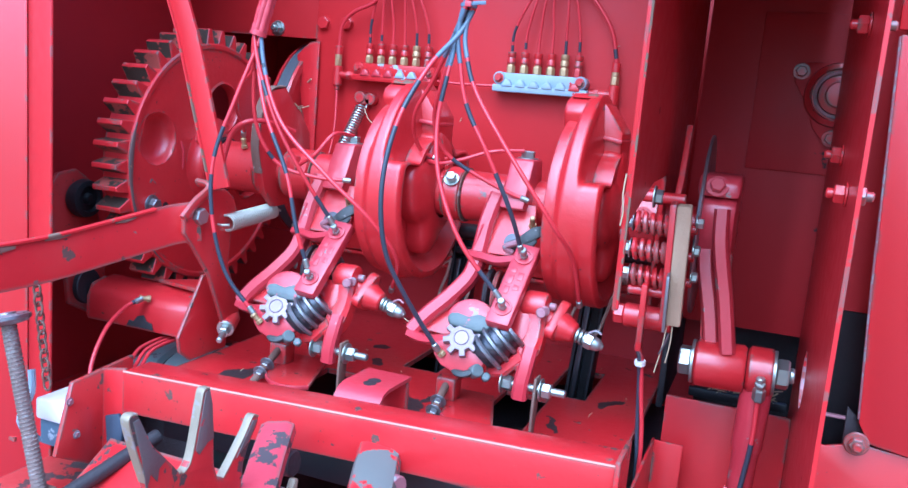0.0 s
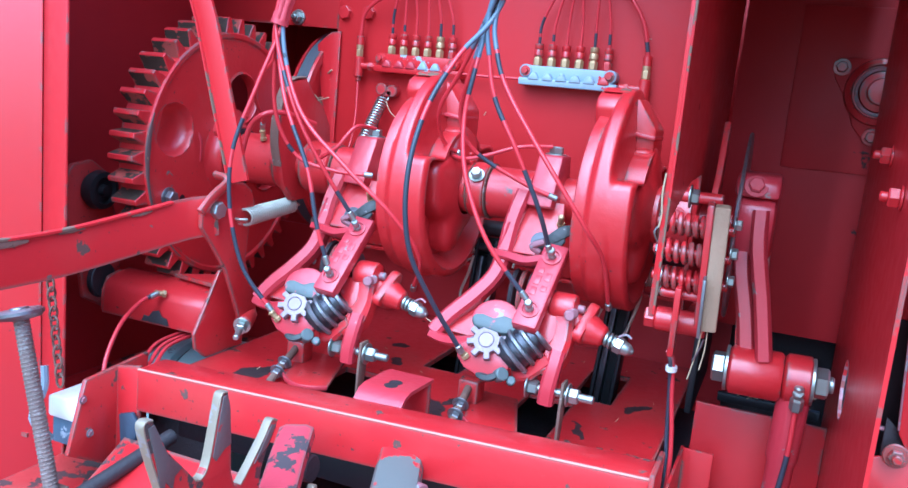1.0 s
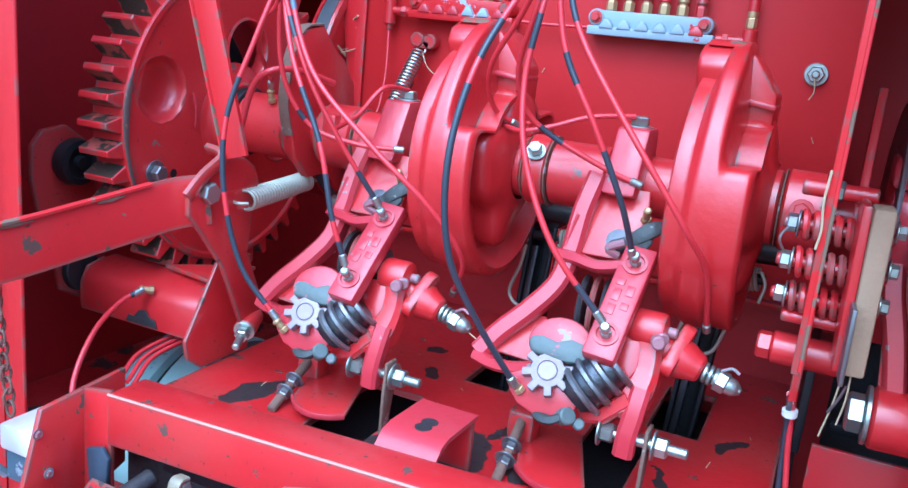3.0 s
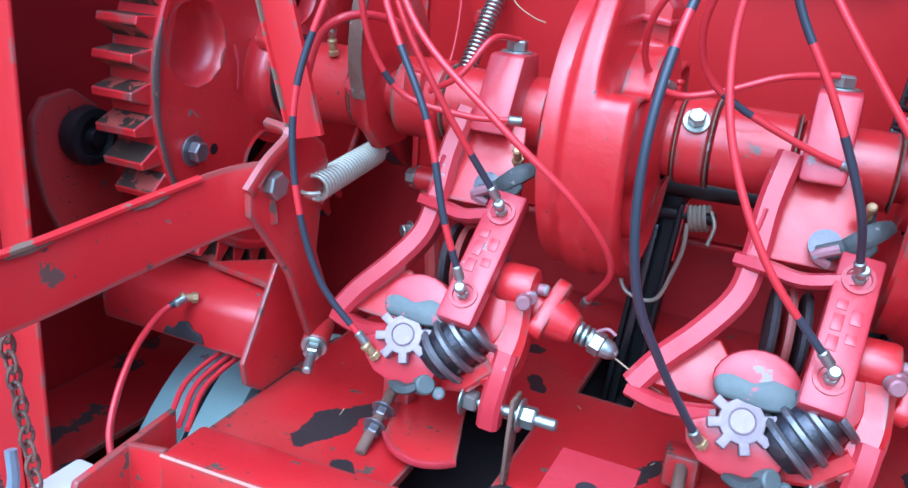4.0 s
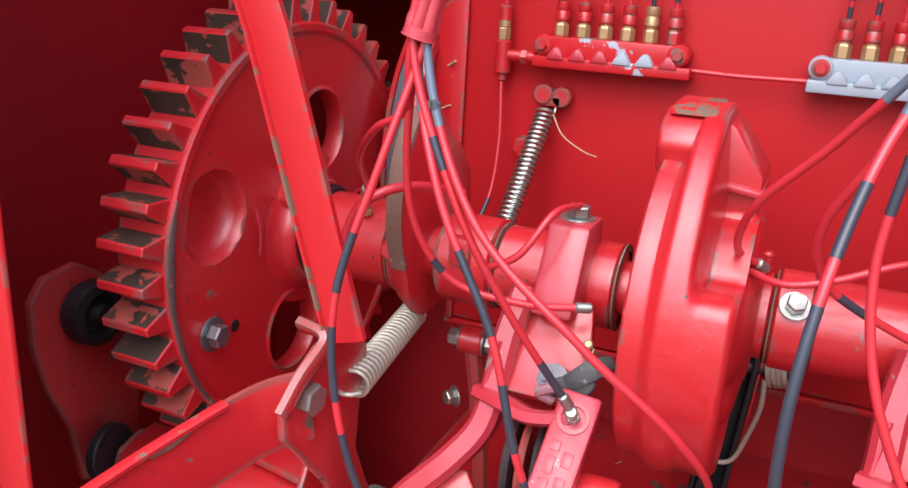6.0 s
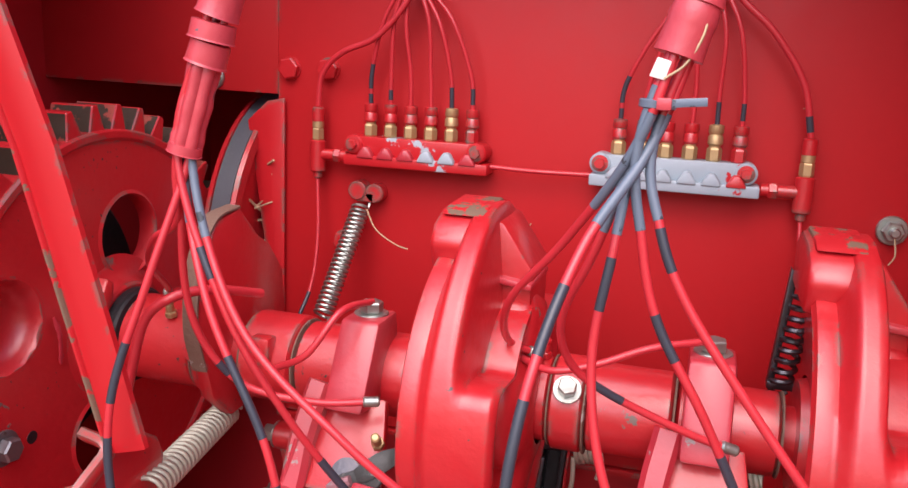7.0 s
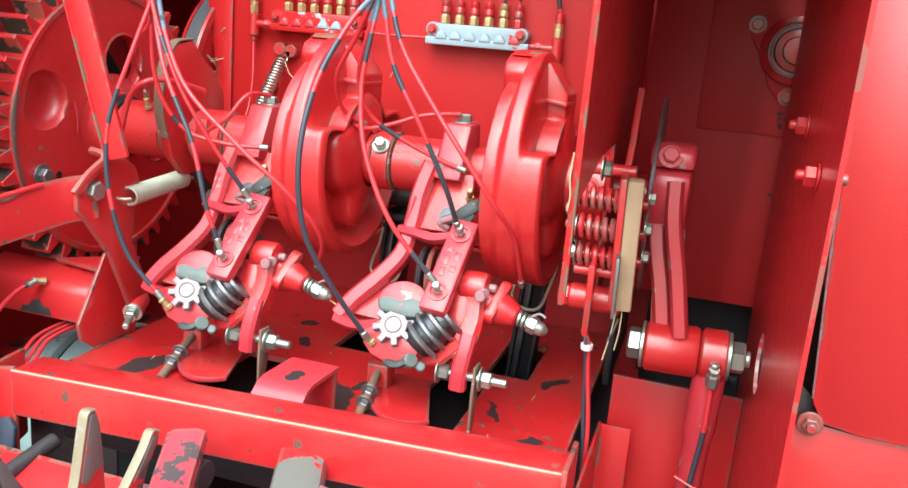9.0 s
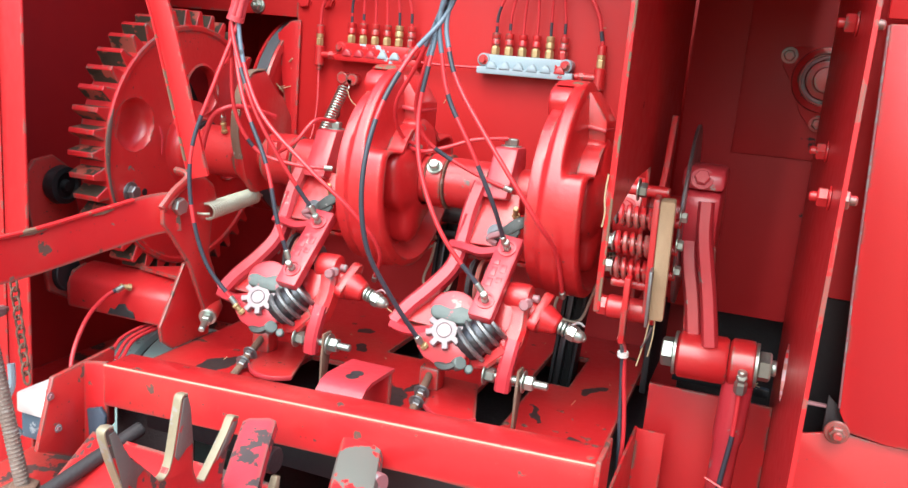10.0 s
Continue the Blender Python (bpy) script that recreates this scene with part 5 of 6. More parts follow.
def manifold(x0, mat, nozzle_mats, tee_x, label):
    mf = thing("grease_manifold", (x0 + 0.0825, 0.215, 1.39), label, "manifold", "grease manifolds")
    part("body", joined(box(x0, x0 + 0.166, 0.200, BACK - 0.001, 1.394, 1.406, 0.002), box(x0 + 0.012, x0 + 0.154, 0.206, BACK - 0.001, 1.4055, 1.4265, 0.002)), mat, mf)
    for i in range(6):
        x = x0 + 0.026 + i * 0.0235
        part("outlet", prism([(-0.0105, 0.0), (0.0105, 0.0), (0.0075, 0.006), (0.003, 0.013), (-0.003, 0.013), (-0.0075, 0.006)], 0.012, Matrix(((1, 0, 0, x), (0, 0, -1, 0.2035), (0, 1, 0, 1.403), (0, 0, 0, 1))), 0.0025), nozzle_mats[i], mf)
        part("fitting", joined(hexa((x, 0.216, 1.4265), (0, 0, 1), 0.0130, 0.0135, 0.3 * i), rod((x, 0.216, 1.438), (x, 0.216, 1.448), 0.0055, 12)), BRASS if i != 5 else CAST, mf, "pale brass fitting")
        part("collet", lathe([(0.0058, 0), (0.0075, 0.002), (0.0072, 0.009), (0.0060, 0.011), (0.0074, 0.013), (0.0070, 0.020), (0.0035, 0.021)], (x, 0.216, 1.442), (0, 0, 1), 14), BRASS if i == 4 else CAST, mf, "collet splashed with red")
    for x in (x0 + 0.010, x0 + 0.152):
        part("lug", rod((x, BACK - 0.001, 1.417), (x, 0.204, 1.417), 0.011, 18), mat, mf)
        bolt(mf, (x, 0.204, 1.417), (0, -1, 0), 0.010, 0.006, CAST)
    s = -1 if tee_x < x0 else 1
    end = x0 if s < 0 else x0 + 0.166
    part("end_tube", rod((end, 0.215, 1.402), (tee_x, 0.215, 1.402), 0.0065, 14), CAST, mf)
    part("elbow", joined(hexa((end + s * 0.008, 0.215, 1.402), (s, 0, 0), 0.014, 0.009), rod((tee_x, 0.215, 1.382), (tee_x, 0.215, 1.418), 0.009, 16), rod((tee_x, 0.215, 1.374), (tee_x, 0.215, 1.384), 0.005, 12)), CAST, mf)
    part("tee_fitting", joined(hexa((tee_x, 0.215, 1.418), (0, 0, 1), 0.012, 0.014), rod((tee_x, 0.215, 1.431), (tee_x, 0.215, 1.452), 0.0066, 12)), BRASS, mf)
    part("tee_collet", rod((tee_x, 0.215, 1.438), (tee_x, 0.215, 1.455), 0.0071, 12), CAST, mf)
    return mf
FLAKED = material("red paint flaking off grey-blue", RED, 0.42, grain=25, vary=0.12, bump=0.1, chips=(0.36, 0.45, 0.50), chip_amount=0.075, chip_scale=20, coat=0.4)
manifold(-0.264, FLAKED, [PALE, PALE, PALE, GREYBLUE, GREYBLUE, PALE], -0.302, "grease manifold with flaked red paint over grey-blue")
FLAKING = material("grey-blue paint under flaked red", (0.33, 0.42, 0.47), 0.45, grain=30, vary=0.15, bump=0.15, chips=RED, chip_amount=0.055, chip_scale=24, coat=0.3)
manifold(0.010, FLAKING, [GREYBLUE] * 4 + [FLAKING, CAST], 0.217, "grey-blue grease manifold with traces of red paint")
hose([(-0.098, 0.215, 1.403), (-0.05, 0.214, 1.402), (0.012, 0.215, 1.403)], 0.0026, "feed_pipe", "thin red feed pipe between the two manifolds", cuff=False)
for x0, cx, cz in ((-0.264, -0.190, 1.606), (0.010, 0.112, 1.612)):
    for i in range(6):
        x = x0 + 0.026 + i * 0.0235
        dx = (i - 2.5) * 0.0022
        hose([(cx + dx * 1.5 + 0.01 * (i - 2.5), 0.205, 1.78), (cx + dx + 0.004 * (i - 2.5), 0.203, 1.68), (cx + dx, 0.200 + 0.002 * i, cz), (x * 0.55 + cx * 0.45 + (0.007 if x > cx else -0.005), 0.204, 1.550 + 0.005 * (i % 2)), (x * 0.96 + cx * 0.04, 0.212, 1.498), (x, 0.215, 1.462)], 0.0024, "manifold_hose", "thin hose from a manifold outlet up the panel", ([(0.78, 0.83), (0.86, 0.92), (0.955, 0.995)], [(0.90, 0.995)], [(0.97, 0.995)], [], [(0.87, 0.91), (0.965, 0.995)], [(0.88, 0.985)])[i], cuff=False, group="manifold hoses", n=6)
hose([(-0.172, 0.203, 1.66), (-0.186, 0.198, 1.585), (-0.225, 0.200, 1.536), (-0.270, 0.206, 1.516), (-0.296, 0.212, 1.492), (-0.302, 0.215, 1.456)], 0.0033, "tee_hose", "red hose arching to the manifold tee", cuff=False, group="manifold hoses")
hose([(0.110, 0.205, 1.66), (0.132, 0.202, 1.592), (0.172, 0.205, 1.552), (0.204, 0.210, 1.506), (0.217, 0.215, 1.456)], 0.0033, "tee_hose", "red hose arching to the manifold tee", [(0.9, 0.99)], cuff=False, group="manifold hoses")
hose([(-0.302, 0.215, 1.374), (-0.296, 0.205, 1.310), (-0.296, 0.190, 1.255), (-0.302, 0.165, 1.215)], 0.0022, "drain_pipe", "thin red pipe down the back panel", [(0.75, 0.99)], cuff=False, group="manifold hoses")
hose([(0.217, 0.215, 1.374), (0.222, 0.208, 1.340), (0.250, 0.200, 1.300), (0.285, 0.15, 1.262)], 0.0022, "drain_pipe", "thin red pipe down the back panel", cuff=False, group="manifold hoses")

# ---- hose bundles to the knotters ----
R = 0.0030
KA, KB = (-0.226, -0.149, 1.440), (0.086, -0.150, 1.470)
def from_bundle(k, i, pts):
    a = i * 2.1
    off = Vector((math.cos(a) * 0.0055, math.sin(a) * 0.0055, 0))
    top = Vector(k)
    lean = Vector((0.024, 0.004, 0.09)) if k is KA else Vector((0.026, 0.006, 0.09))
    return [top + lean * 2.6 + off * 1.1, top + lean + off * 1.2, top + off] + [Vector(p) for p in pts]
hose(from_bundle(KA, 0, [(-0.242, -0.172, 1.351), (-0.263, -0.190, 1.263), (-0.260, -0.194, 1.180), (-0.238, -0.187, 1.097), (-0.197, -0.172, 1.040)]), R, "grease_hose", "long hose, red above and black below, to the pinion", [(0.5, 0.58), (0.62, 0.72), (0.76, 0.97)])
hose(from_bundle(KA, 1, [(-0.199, -0.167, 1.342), (-0.150, -0.176, 1.250), (-0.128, -0.178, 1.175), (-0.112, -0.170, 1.122)]), R, "grease_hose", "hose with black stretches to the grease bar", [(0.34, 0.43, HOSE_BLUE), (0.58, 0.68), (0.74, 0.86), (0.93, 0.99)])
hose(from_bundle(KA, 2, [(-0.189, -0.161, 1.335), (-0.148, -0.148, 1.257), (-0.107, -0.115, 1.180)]), R, "grease_hose", "red hose to the upper end of the grease bar", [(0.52, 0.56), (0.9, 0.99)])
hose(from_bundle(KA, 3, [(-0.174, -0.167, 1.328), (-0.092, -0.171, 1.256), (-0.026, -0.153, 1.198), (0.0, -0.113, 1.139), (-0.030, -0.060, 1.080)]), R, "grease_hose", "red hose looping in front of the cam disc", [(0.29, 0.36, HOSE_BLUE)])
hose(from_bundle(KA, 4, [(-0.239, -0.130, 1.324), (-0.215, -0.105, 1.258), (-0.160, -0.085, 1.240), (-0.112, -0.060, 1.238)]), R, "grease_hose", "red hose looping under the shaft clamp", [(0.62, 0.66)])
hose(from_bundle(KA, 5, [(-0.238, -0.142, 1.390), (-0.274, -0.120, 1.368), (-0.310, -0.08, 1.335), (-0.334, -0.025, 1.300), (-0.344, -0.010, 1.285)]), R, "grease_hose", "red hose to the collar beside the gear", [(0.92, 0.99)])
hose(from_bundle(KB, 0, [(0.060, -0.188, 1.410), (0.042, -0.230, 1.340), (0.036, -0.250, 1.260), (0.044, -0.246, 1.180), (0.066, -0.218, 1.115), (0.097, -0.172, 1.040)]), R * 1.05, "grease_hose", "mostly black hose bowing down to the pinion", [(0.235, 0.36, HOSE_BLUE), (0.42, 0.48), (0.52, 0.99)])
hose(from_bundle(KB, 1, [(0.074, -0.160, 1.400), (0.068, -0.166, 1.335), (0.082, -0.176, 1.265), (0.120, -0.180, 1.190), (0.174, -0.165, 1.124)]), R, "grease_hose", "red hose to the lower end of the grease bar", [(0.26, 0.41, HOSE_BLUE), (0.44, 0.5), (0.94, 0.99)])
hose(from_bundle(KB, 2, [(0.090, -0.156, 1.412), (0.104, -0.156, 1.362), (0.138, -0.154, 1.303), (0.170, -0.138, 1.232), (0.182, -0.110, 1.178)]), R, "grease_hose", "red and black hose to the grease bar", [(0.23, 0.42, HOSE_BLUE), (0.56, 0.64), (0.76, 0.99)])
hose(from_bundle(KB, 3, [(0.100, -0.158, 1.420), (0.119, -0.162, 1.378), (0.158, -0.166, 1.325), (0.200, -0.168, 1.272), (0.236, -0.158, 1.222), (0.255, -0.119, 1.178), (0.258, -0.060, 1.105)]), R, "grease_hose", "red hose looping in front of the cam disc", [(0.20, 0.33, HOSE_BLUE), (0.34, 0.40)])
hose(from_bundle(KB, 4, [(0.062, -0.142, 1.400), (0.040, -0.112, 1.345), (0.045, -0.088, 1.305), (0.072, -0.072, 1.280), (0.130, -0.055, 1.252), (0.165, -0.045, 1.240)]), R, "grease_hose", "red hose crossing the shaft collar", [(0.235, 0.36, HOSE_BLUE), (0.7, 0.78)])
hose(from_bundle(KB, 5, [(0.040, -0.120, 1.400), (-0.002, -0.085, 1.345), (-0.012, -0.040, 1.300), (0.008, -0.010, 1.280)]), R, "grease_hose", "red hose to the shaft's grease nipple", [(0.30, 0.44, HOSE_BLUE)])
hose([(-0.246, -0.010, 1.300), (-0.264, -0.062, 1.314), (-0.284, -0.090, 1.311), (-0.306, -0.094, 1.290), (-0.320, -0.094, 1.246), (-0.333, -0.092, 1.200)], 0.0042, "grease_hose", "thick faded red hose over the shaft collar", mat=HOSE_RED)
hose([(-0.143, 0.000, 1.303), (-0.152, -0.046, 1.305), (-0.172, -0.066, 1.272), (-0.205, -0.058, 1.252)], 0.003, "grease_hose", "short red hose over the clamp", cuff=False)
hose([(0.139, 0.0, 1.307), (0.097, -0.022, 1.302), (0.057, -0.035, 1.287), (0.024, -0.037, 1.278), (-0.005, -0.02, 1.279)], 0.003, "grease_hose", "short red hose over the clamp", cuff=False)
hose([(-0.370, -0.300, 0.900), (-0.392, -0.285, 0.945), (-0.410, -0.240, 0.990), (-0.424, -0.185, 1.012), (-0.416, -0.158, 1.022)], 0.0033, "grease_hose", "red hose bowing up to the gear bracket", [(0.85, 0.98)])
for i, o in enumerate((0.0, 0.012, 0.022)):
    hose([(-0.345 + o, -0.262, 0.955), (-0.375 + o, -0.20, 0.962), (-0.392 + o, -0.11, 0.955), (-0.40 + o, -0.02, 0.93)], 0.0028, "grease_hose", "red hose running over the grey-blue drum", cuff=False)

LEAN = {KA: Vector((0.024, 0.004, 0.09)), KB: Vector((0.026, 0.006, 0.09))}
def wrap(name, k, s0, s1, r, mat, label, ripple=0.0, tip=(0, 0, 0)):
    """A sleeve round a bundle, flared at its lower edge, with wound folds where ripple is given."""
    a, b = Vector(k) + LEAN[k] * s0, Vector(k) + LEAN[k] * s1
    h = (b - a).length
    prof = [(r * 0.90, 0.0), (r * 1.06, 0.0004), (r, h * 0.12)]
    if ripple:
        folds = max(2, int(h / 0.011))
        for j in range(folds):
            z0, z1 = h * (0.14 + 0.78 * j / folds), h * (0.14 + 0.78 * (j + 1) / folds)
            prof += [(r * (1 + ripple), z0 + 0.0005), (r * 0.97, z1 - 0.0012), (r * 0.955, z1)]
    prof += [(r * 0.97, h * 0.96), (r * 0.85, h)]
    ob = part(name, lathe(prof, a, b - a + Vector(tip) * 0.4 * h, 22, angle=25), mat)
    return tagged(ob, label, "wrap")
def painted_bundle(k, s0, s1, r, label):
    """Six hoses glued together by overspray: a lobed tube."""
    lobes = [(math.cos(a) * (0.80 + 0.20 * abs(math.cos(3 * a))), math.sin(a) * (0.80 + 0.20 * abs(math.cos(3 * a)))) for a in [j * math.tau / 48 for j in range(48)]]
    line = [Vector(k) + LEAN[k] * (s0 + (s1 - s0) * j / 8) for j in range(9)]
    ob = part("bound_hose", sweep(line, [r * (1 + 0.06 * math.sin(j * 2.1)) for j in range(9)], shape=lobes), HOSE_PINK)
    return tagged(ob, label, "hose")
HOSE_PINK = material("faded red overspray", (0.52, 0.06, 0.075), 0.42, grain=50, vary=0.2, bump=0.25, chips=(0.12, 0.10, 0.11), chip_amount=0.0, chip_scale=55, coat=0.6)
painted_bundle(KA, 0.02, 0.72, 0.0112, "hoses stuck together by faded red overspray")
wrap("cable_tie", KA, -0.02, 0.06, 0.0120, HOSE_PINK, "red painted cable tie round the hose bundle")
wrap("hose_wrap", KA, 0.66, 0.84, 0.0140, HOSE_PINK, "red taped wrap round the hose bundle", tip=(0.10, 0, 0))
wrap("hose_wrap", KA, 0.84, 0.98, 0.0155, HOSE_PINK, "red taped wrap round the hose bundle", tip=(-0.12, 0, 0))
wrap("hose_wrap", KA, 1.02, 1.22, 0.0145, HOSE_PINK, "red taped wrap round the hose bundle", tip=(0.2, 0, 0))
painted_bundle(KA, 1.10, 2.2, 0.0112, "hoses stuck together by faded red overspray")
wrap("hose_wrap", KB, 0.53, 2.2, 0.0138, HOSE_PINK, "red tape wound in folds round the hose bundle", ripple=0.05)
kb = lambda u, dx, dy: Vector(KB) + LEAN[KB] * u + Vector((dx, dy, 0))
tag = prism([(-0.0048, -0.0055), (0.0048, -0.0055), (0.0048, 0.0055), (-0.0040, 0.0060)], 0.0012)
tag.transform(Matrix.Translation(kb(0.45, -0.0062, -0.0108)) @ Matrix(((0.93, 0.27, -0.25, 0), (-0.25, 0, -0.97, 0), (-0.2, 0.96, 0, 0), (0, 0, 0, 1))))
tagged(part("paper_tag", tag, WHITE), "small white tag stuck to the hose bundle", "tag")
tie = thing("cable_tie", kb(0.21, 0, 0), "blue-grey cable tie with a loose tail round the hoses", "tie", "")
part("band", lathe([(0.0100, 0), (0.0108, 0.0006), (0.0108, 0.0046), (0.0100, 0.0052)], kb(0.20, 0, 0), (0.05, 0.0, 1), 20), HOSE_BLUE, tie)
part("head", box(-0.0042, 0.0042, -0.003, 0.003, -0.0035, 0.0035, 0.001), HOSE_PINK, tie).data.transform(Matrix.Translation(kb(0.235, 0.0035, -0.0125)))
part("tail", sweep([kb(0.235, 0.004, -0.0125), kb(0.25, 0.014, -0.014), kb(0.262, 0.026, -0.013)], 1.0, shape=RECT(0.0009, 0.0024)), HOSE_BLUE, tie)

# ---- brake and crank arm on the right end ----
brake = thing("shaft_brake", (0.36, -0.06, 1.10), "red spring brake with a tan lining on the shaft end", "brake")
part("brake_disc", lathe([(0.03, -0.002), (0.123, -0.002), (0.124, 0), (0.123, 0.002), (0.03, 0.002)], (0.3995, SY, SZ), (1, 0.02, 0), 64), STEEL, brake, "thin bare steel brake disc")
lin = box(-0.009, 0.009, -0.014, 0.014, -0.075, 0.075, 0.003)
lin.transform(pose(0.3905, -0.134, 1.194, 3, -1.5, 4))
part("lining", lin, WOODY, brake, "tan brake lining")
bp = box(-0.004, 0.004, -0.018, 0.018, -0.085, 0.065, 0.002)
bp.transform(pose(0.3765, -0.128, 1.205, 3, -1.5, 4))
part("pressure_plate", bp, CAST, brake)
bp2 = box(-0.002, 0.002, -0.016, 0.016, -0.050, 0.02, 0.001)
bp2.transform(pose(0.3820, -0.150, 1.165, 3, -1.5, 4))
part("back_plate", bp2, STEEL, brake)
for i, (y, z) in enumerate(((-0.104, 1.238), (-0.108, 1.204), (-0.092, 1.168))):
    part("spring", coil((0.327, y, z), (0.374, y, z - 0.002), 0.0150, 0.0034, 5.2), CAST, brake)
    part("spring_bolt", rod((0.312, y, z), (0.405, y, z - 0.002), 0.006, 12), CAST, brake)
    bolt(brake, (0.326, y, z), (-1, 0, 0), 0.015, 0.009, ZINC if i else STEEL, name="nut")
    bolt(brake, (0.403, y - 0.01, z + 0.008), (1, 0, 0), 0.012, 0.007, ZINC, name="nut")
part("guide_bolt", rod((0.322, -0.095, 1.271), (0.385, -0.095, 1.271), 0.0075, 14), CAST, brake)
bolt(brake, (0.345, -0.095, 1.271), (1, 0, 0), 0.017, 0.010, ZINC, name="nut")
part("guide_bolt", rod((0.325, -0.088, 1.147), (0.385, -0.088, 1.147), 0.0065, 12), CAST, brake)
part("caliper_ear", plate_yz([(-0.10, 1.25), (-0.03, 1.255), (-0.02, 1.36), (-0.035, 1.365), (-0.06, 1.30)], 0.372, 0.008), CAST, brake)
part("release_lever", plate_yz([(-0.118, 1.16), (-0.098, 1.162), (-0.094, 1.075), (-0.110, 1.07)], 0.350, 0.008, 0.002), CAST, brake)
part("pivot", joined(rod((0.322, -0.070, 1.108), (0.385, -0.070, 1.108), 0.016, 20), hexa((0.322, -0.070, 1.108), (-1, 0, 0), 0.024, 0.014)), CAST, brake)
part("wire", sweep(spline([(0.390, -0.145, 1.11), (0.386, -0.142, 1.095), (0.380, -0.138, 1.08)], 5), 0.0013, 6), STEEL, brake)
part("wire", sweep(spline([(0.320, -0.108, 1.238), (0.312, -0.118, 1.225), (0.318, -0.112, 1.210)], 5), 0.0012, 6), ZINC, brake)

crank = thing("crank_arm", (0.44, -0.04, 1.03), "red cast crank arm clamped to the shaft end", "crank arm")
part("clamp_cap", plate_yz([(-0.064, 1.276), (-0.060, 1.298), (-0.050, 1.304), (0.004, 1.306), (0.010, 1.276)], 0.4205, 0.053, 0.006), PALE, crank)
part("clamp", plate_yz([(-0.062, 1.272), (0.010, 1.290), (0.072, 1.260), (0.072, 1.200), (0.020, 1.178), (-0.040, 1.190), (-0.066, 1.245)], 0.4205, 0.050, 0.008), PALE, crank)
bolt(crank, (0.418, -0.0605, 1.290), (0.05, -0.88, 0.45), 0.017, 0.008, PALE)
part("front_rib", sweep(spline([(0.428, -0.058, 1.262), (0.432, -0.062, 1.215), (0.446, -0.066, 1.150), (0.459, -0.072, 1.080)], 5), 1.0, shape=RECT(0.0100, 0.016), up=(0, -1, 0)), PALE, crank, "pinkish rib of the arm")
part("rear_rib", sweep(spline([(0.410, -0.030, 1.230), (0.416, -0.038, 1.180), (0.428, -0.045, 1.130), (0.437, -0.052, 1.080)], 5), 1.0, shape=RECT(0.0110, 0.014), up=(0, -1, 0)), PALE, crank)
part("web", sweep(spline([(0.424, -0.030, 1.240), (0.432, -0.040, 1.160), (0.440, -0.050, 1.085)], 5), 1.0, shape=RECT(0.018, 0.006), up=(0, -1, 0)), CAST, crank)
part("boss", lathe([(0.026, 0), (0.031, 0.004), (0.031, 0.060), (0.028, 0.064)], (0.419, -0.060, 1.058), (1, 0, 0.02), 32), CAST, crank)
bolt(crank, (0.419, -0.060, 1.058), (-1, 0, -0.02), 0.034, 0.016, ZINC)

conrod = thing("connecting_rod", (0.49, -0.06, 0.60), "red rod hanging from the crank pin with a grease fitting", "rod")
part("eye", lathe([(0.026, 0), (0.031, 0.004), (0.031, 0.030), (0.026, 0.034)], (0.484, -0.060, 1.060), (1, 0, 0.02), 32), CAST, conrod)
bolt(conrod, (0.516, -0.060, 1.061), (1, 0, 0.02), 0.034, 0.016, ZINC, stub=0.006)
part("shank", lathe([(0.0195, 0), (0.0195, 0.085), (0.0165, 0.092), (0.0150, 0.45)], (0.500, -0.062, 1.042), (-0.025, 0.0, -1), 24), PALE, conrod)
part("grease_fitting", joined(hexa((0.503, -0.088, 1.030), (0, -0.3, 1), 0.014, 0.018), rod((0.503, -0.093, 1.045), (0.503, -0.096, 1.062), 0.006, 12), hexa((0.503, -0.094, 1.050), (0, -0.7, 0.7), 0.012, 0.008)), ZINC, conrod, "bright grease fitting")
hose([(0.503, -0.087, 1.030), (0.503, -0.085, 0.97), (0.497, -0.082, 0.90), (0.485, -0.08, 0.75)], 0.0033, "grease_hose", "hose tied along the connecting rod", [(0.35, 0.7)], cuff=False)
tagged(part("cable_tie", sweep(spline([(0.478, -0.085, 0.905), (0.505, -0.09, 0.897), (0.535, -0.085, 0.895)], 4), 0.0018, 6), HOSE_RED), "red cable tie on the connecting rod", "tie")

# two hoses hanging from the brake lever past the beam
hose([(0.347, -0.100, 1.075), (0.349, -0.072, 1.050), (0.352, -0.058, 1.000), (0.3555, -0.055, 0.95), (0.361, -0.060, 0.90), (0.366, -0.065, 0.80)], R, "grease_hose", "black hose hanging past the table's edge", [(0.05, 0.97)], cuff=False)
hose([(0.350, -0.100, 1.075), (0.352, -0.070, 1.050), (0.356, -0.062, 1.000), (0.3625, -0.062, 0.95), (0.3655, -0.065, 0.90), (0.362, -0.065, 0.80)], R, "grease_hose", "red hose hanging past the table's edge", cuff=False)
tagged(part("cable_tie", lathe([(0.0075, 0), (0.0075, 0.006)], (0.3505, -0.0715, 1.048), (0.05, 0.2, -1), 16), WHITE), "pale cable tie round two hanging hoses", "tie")

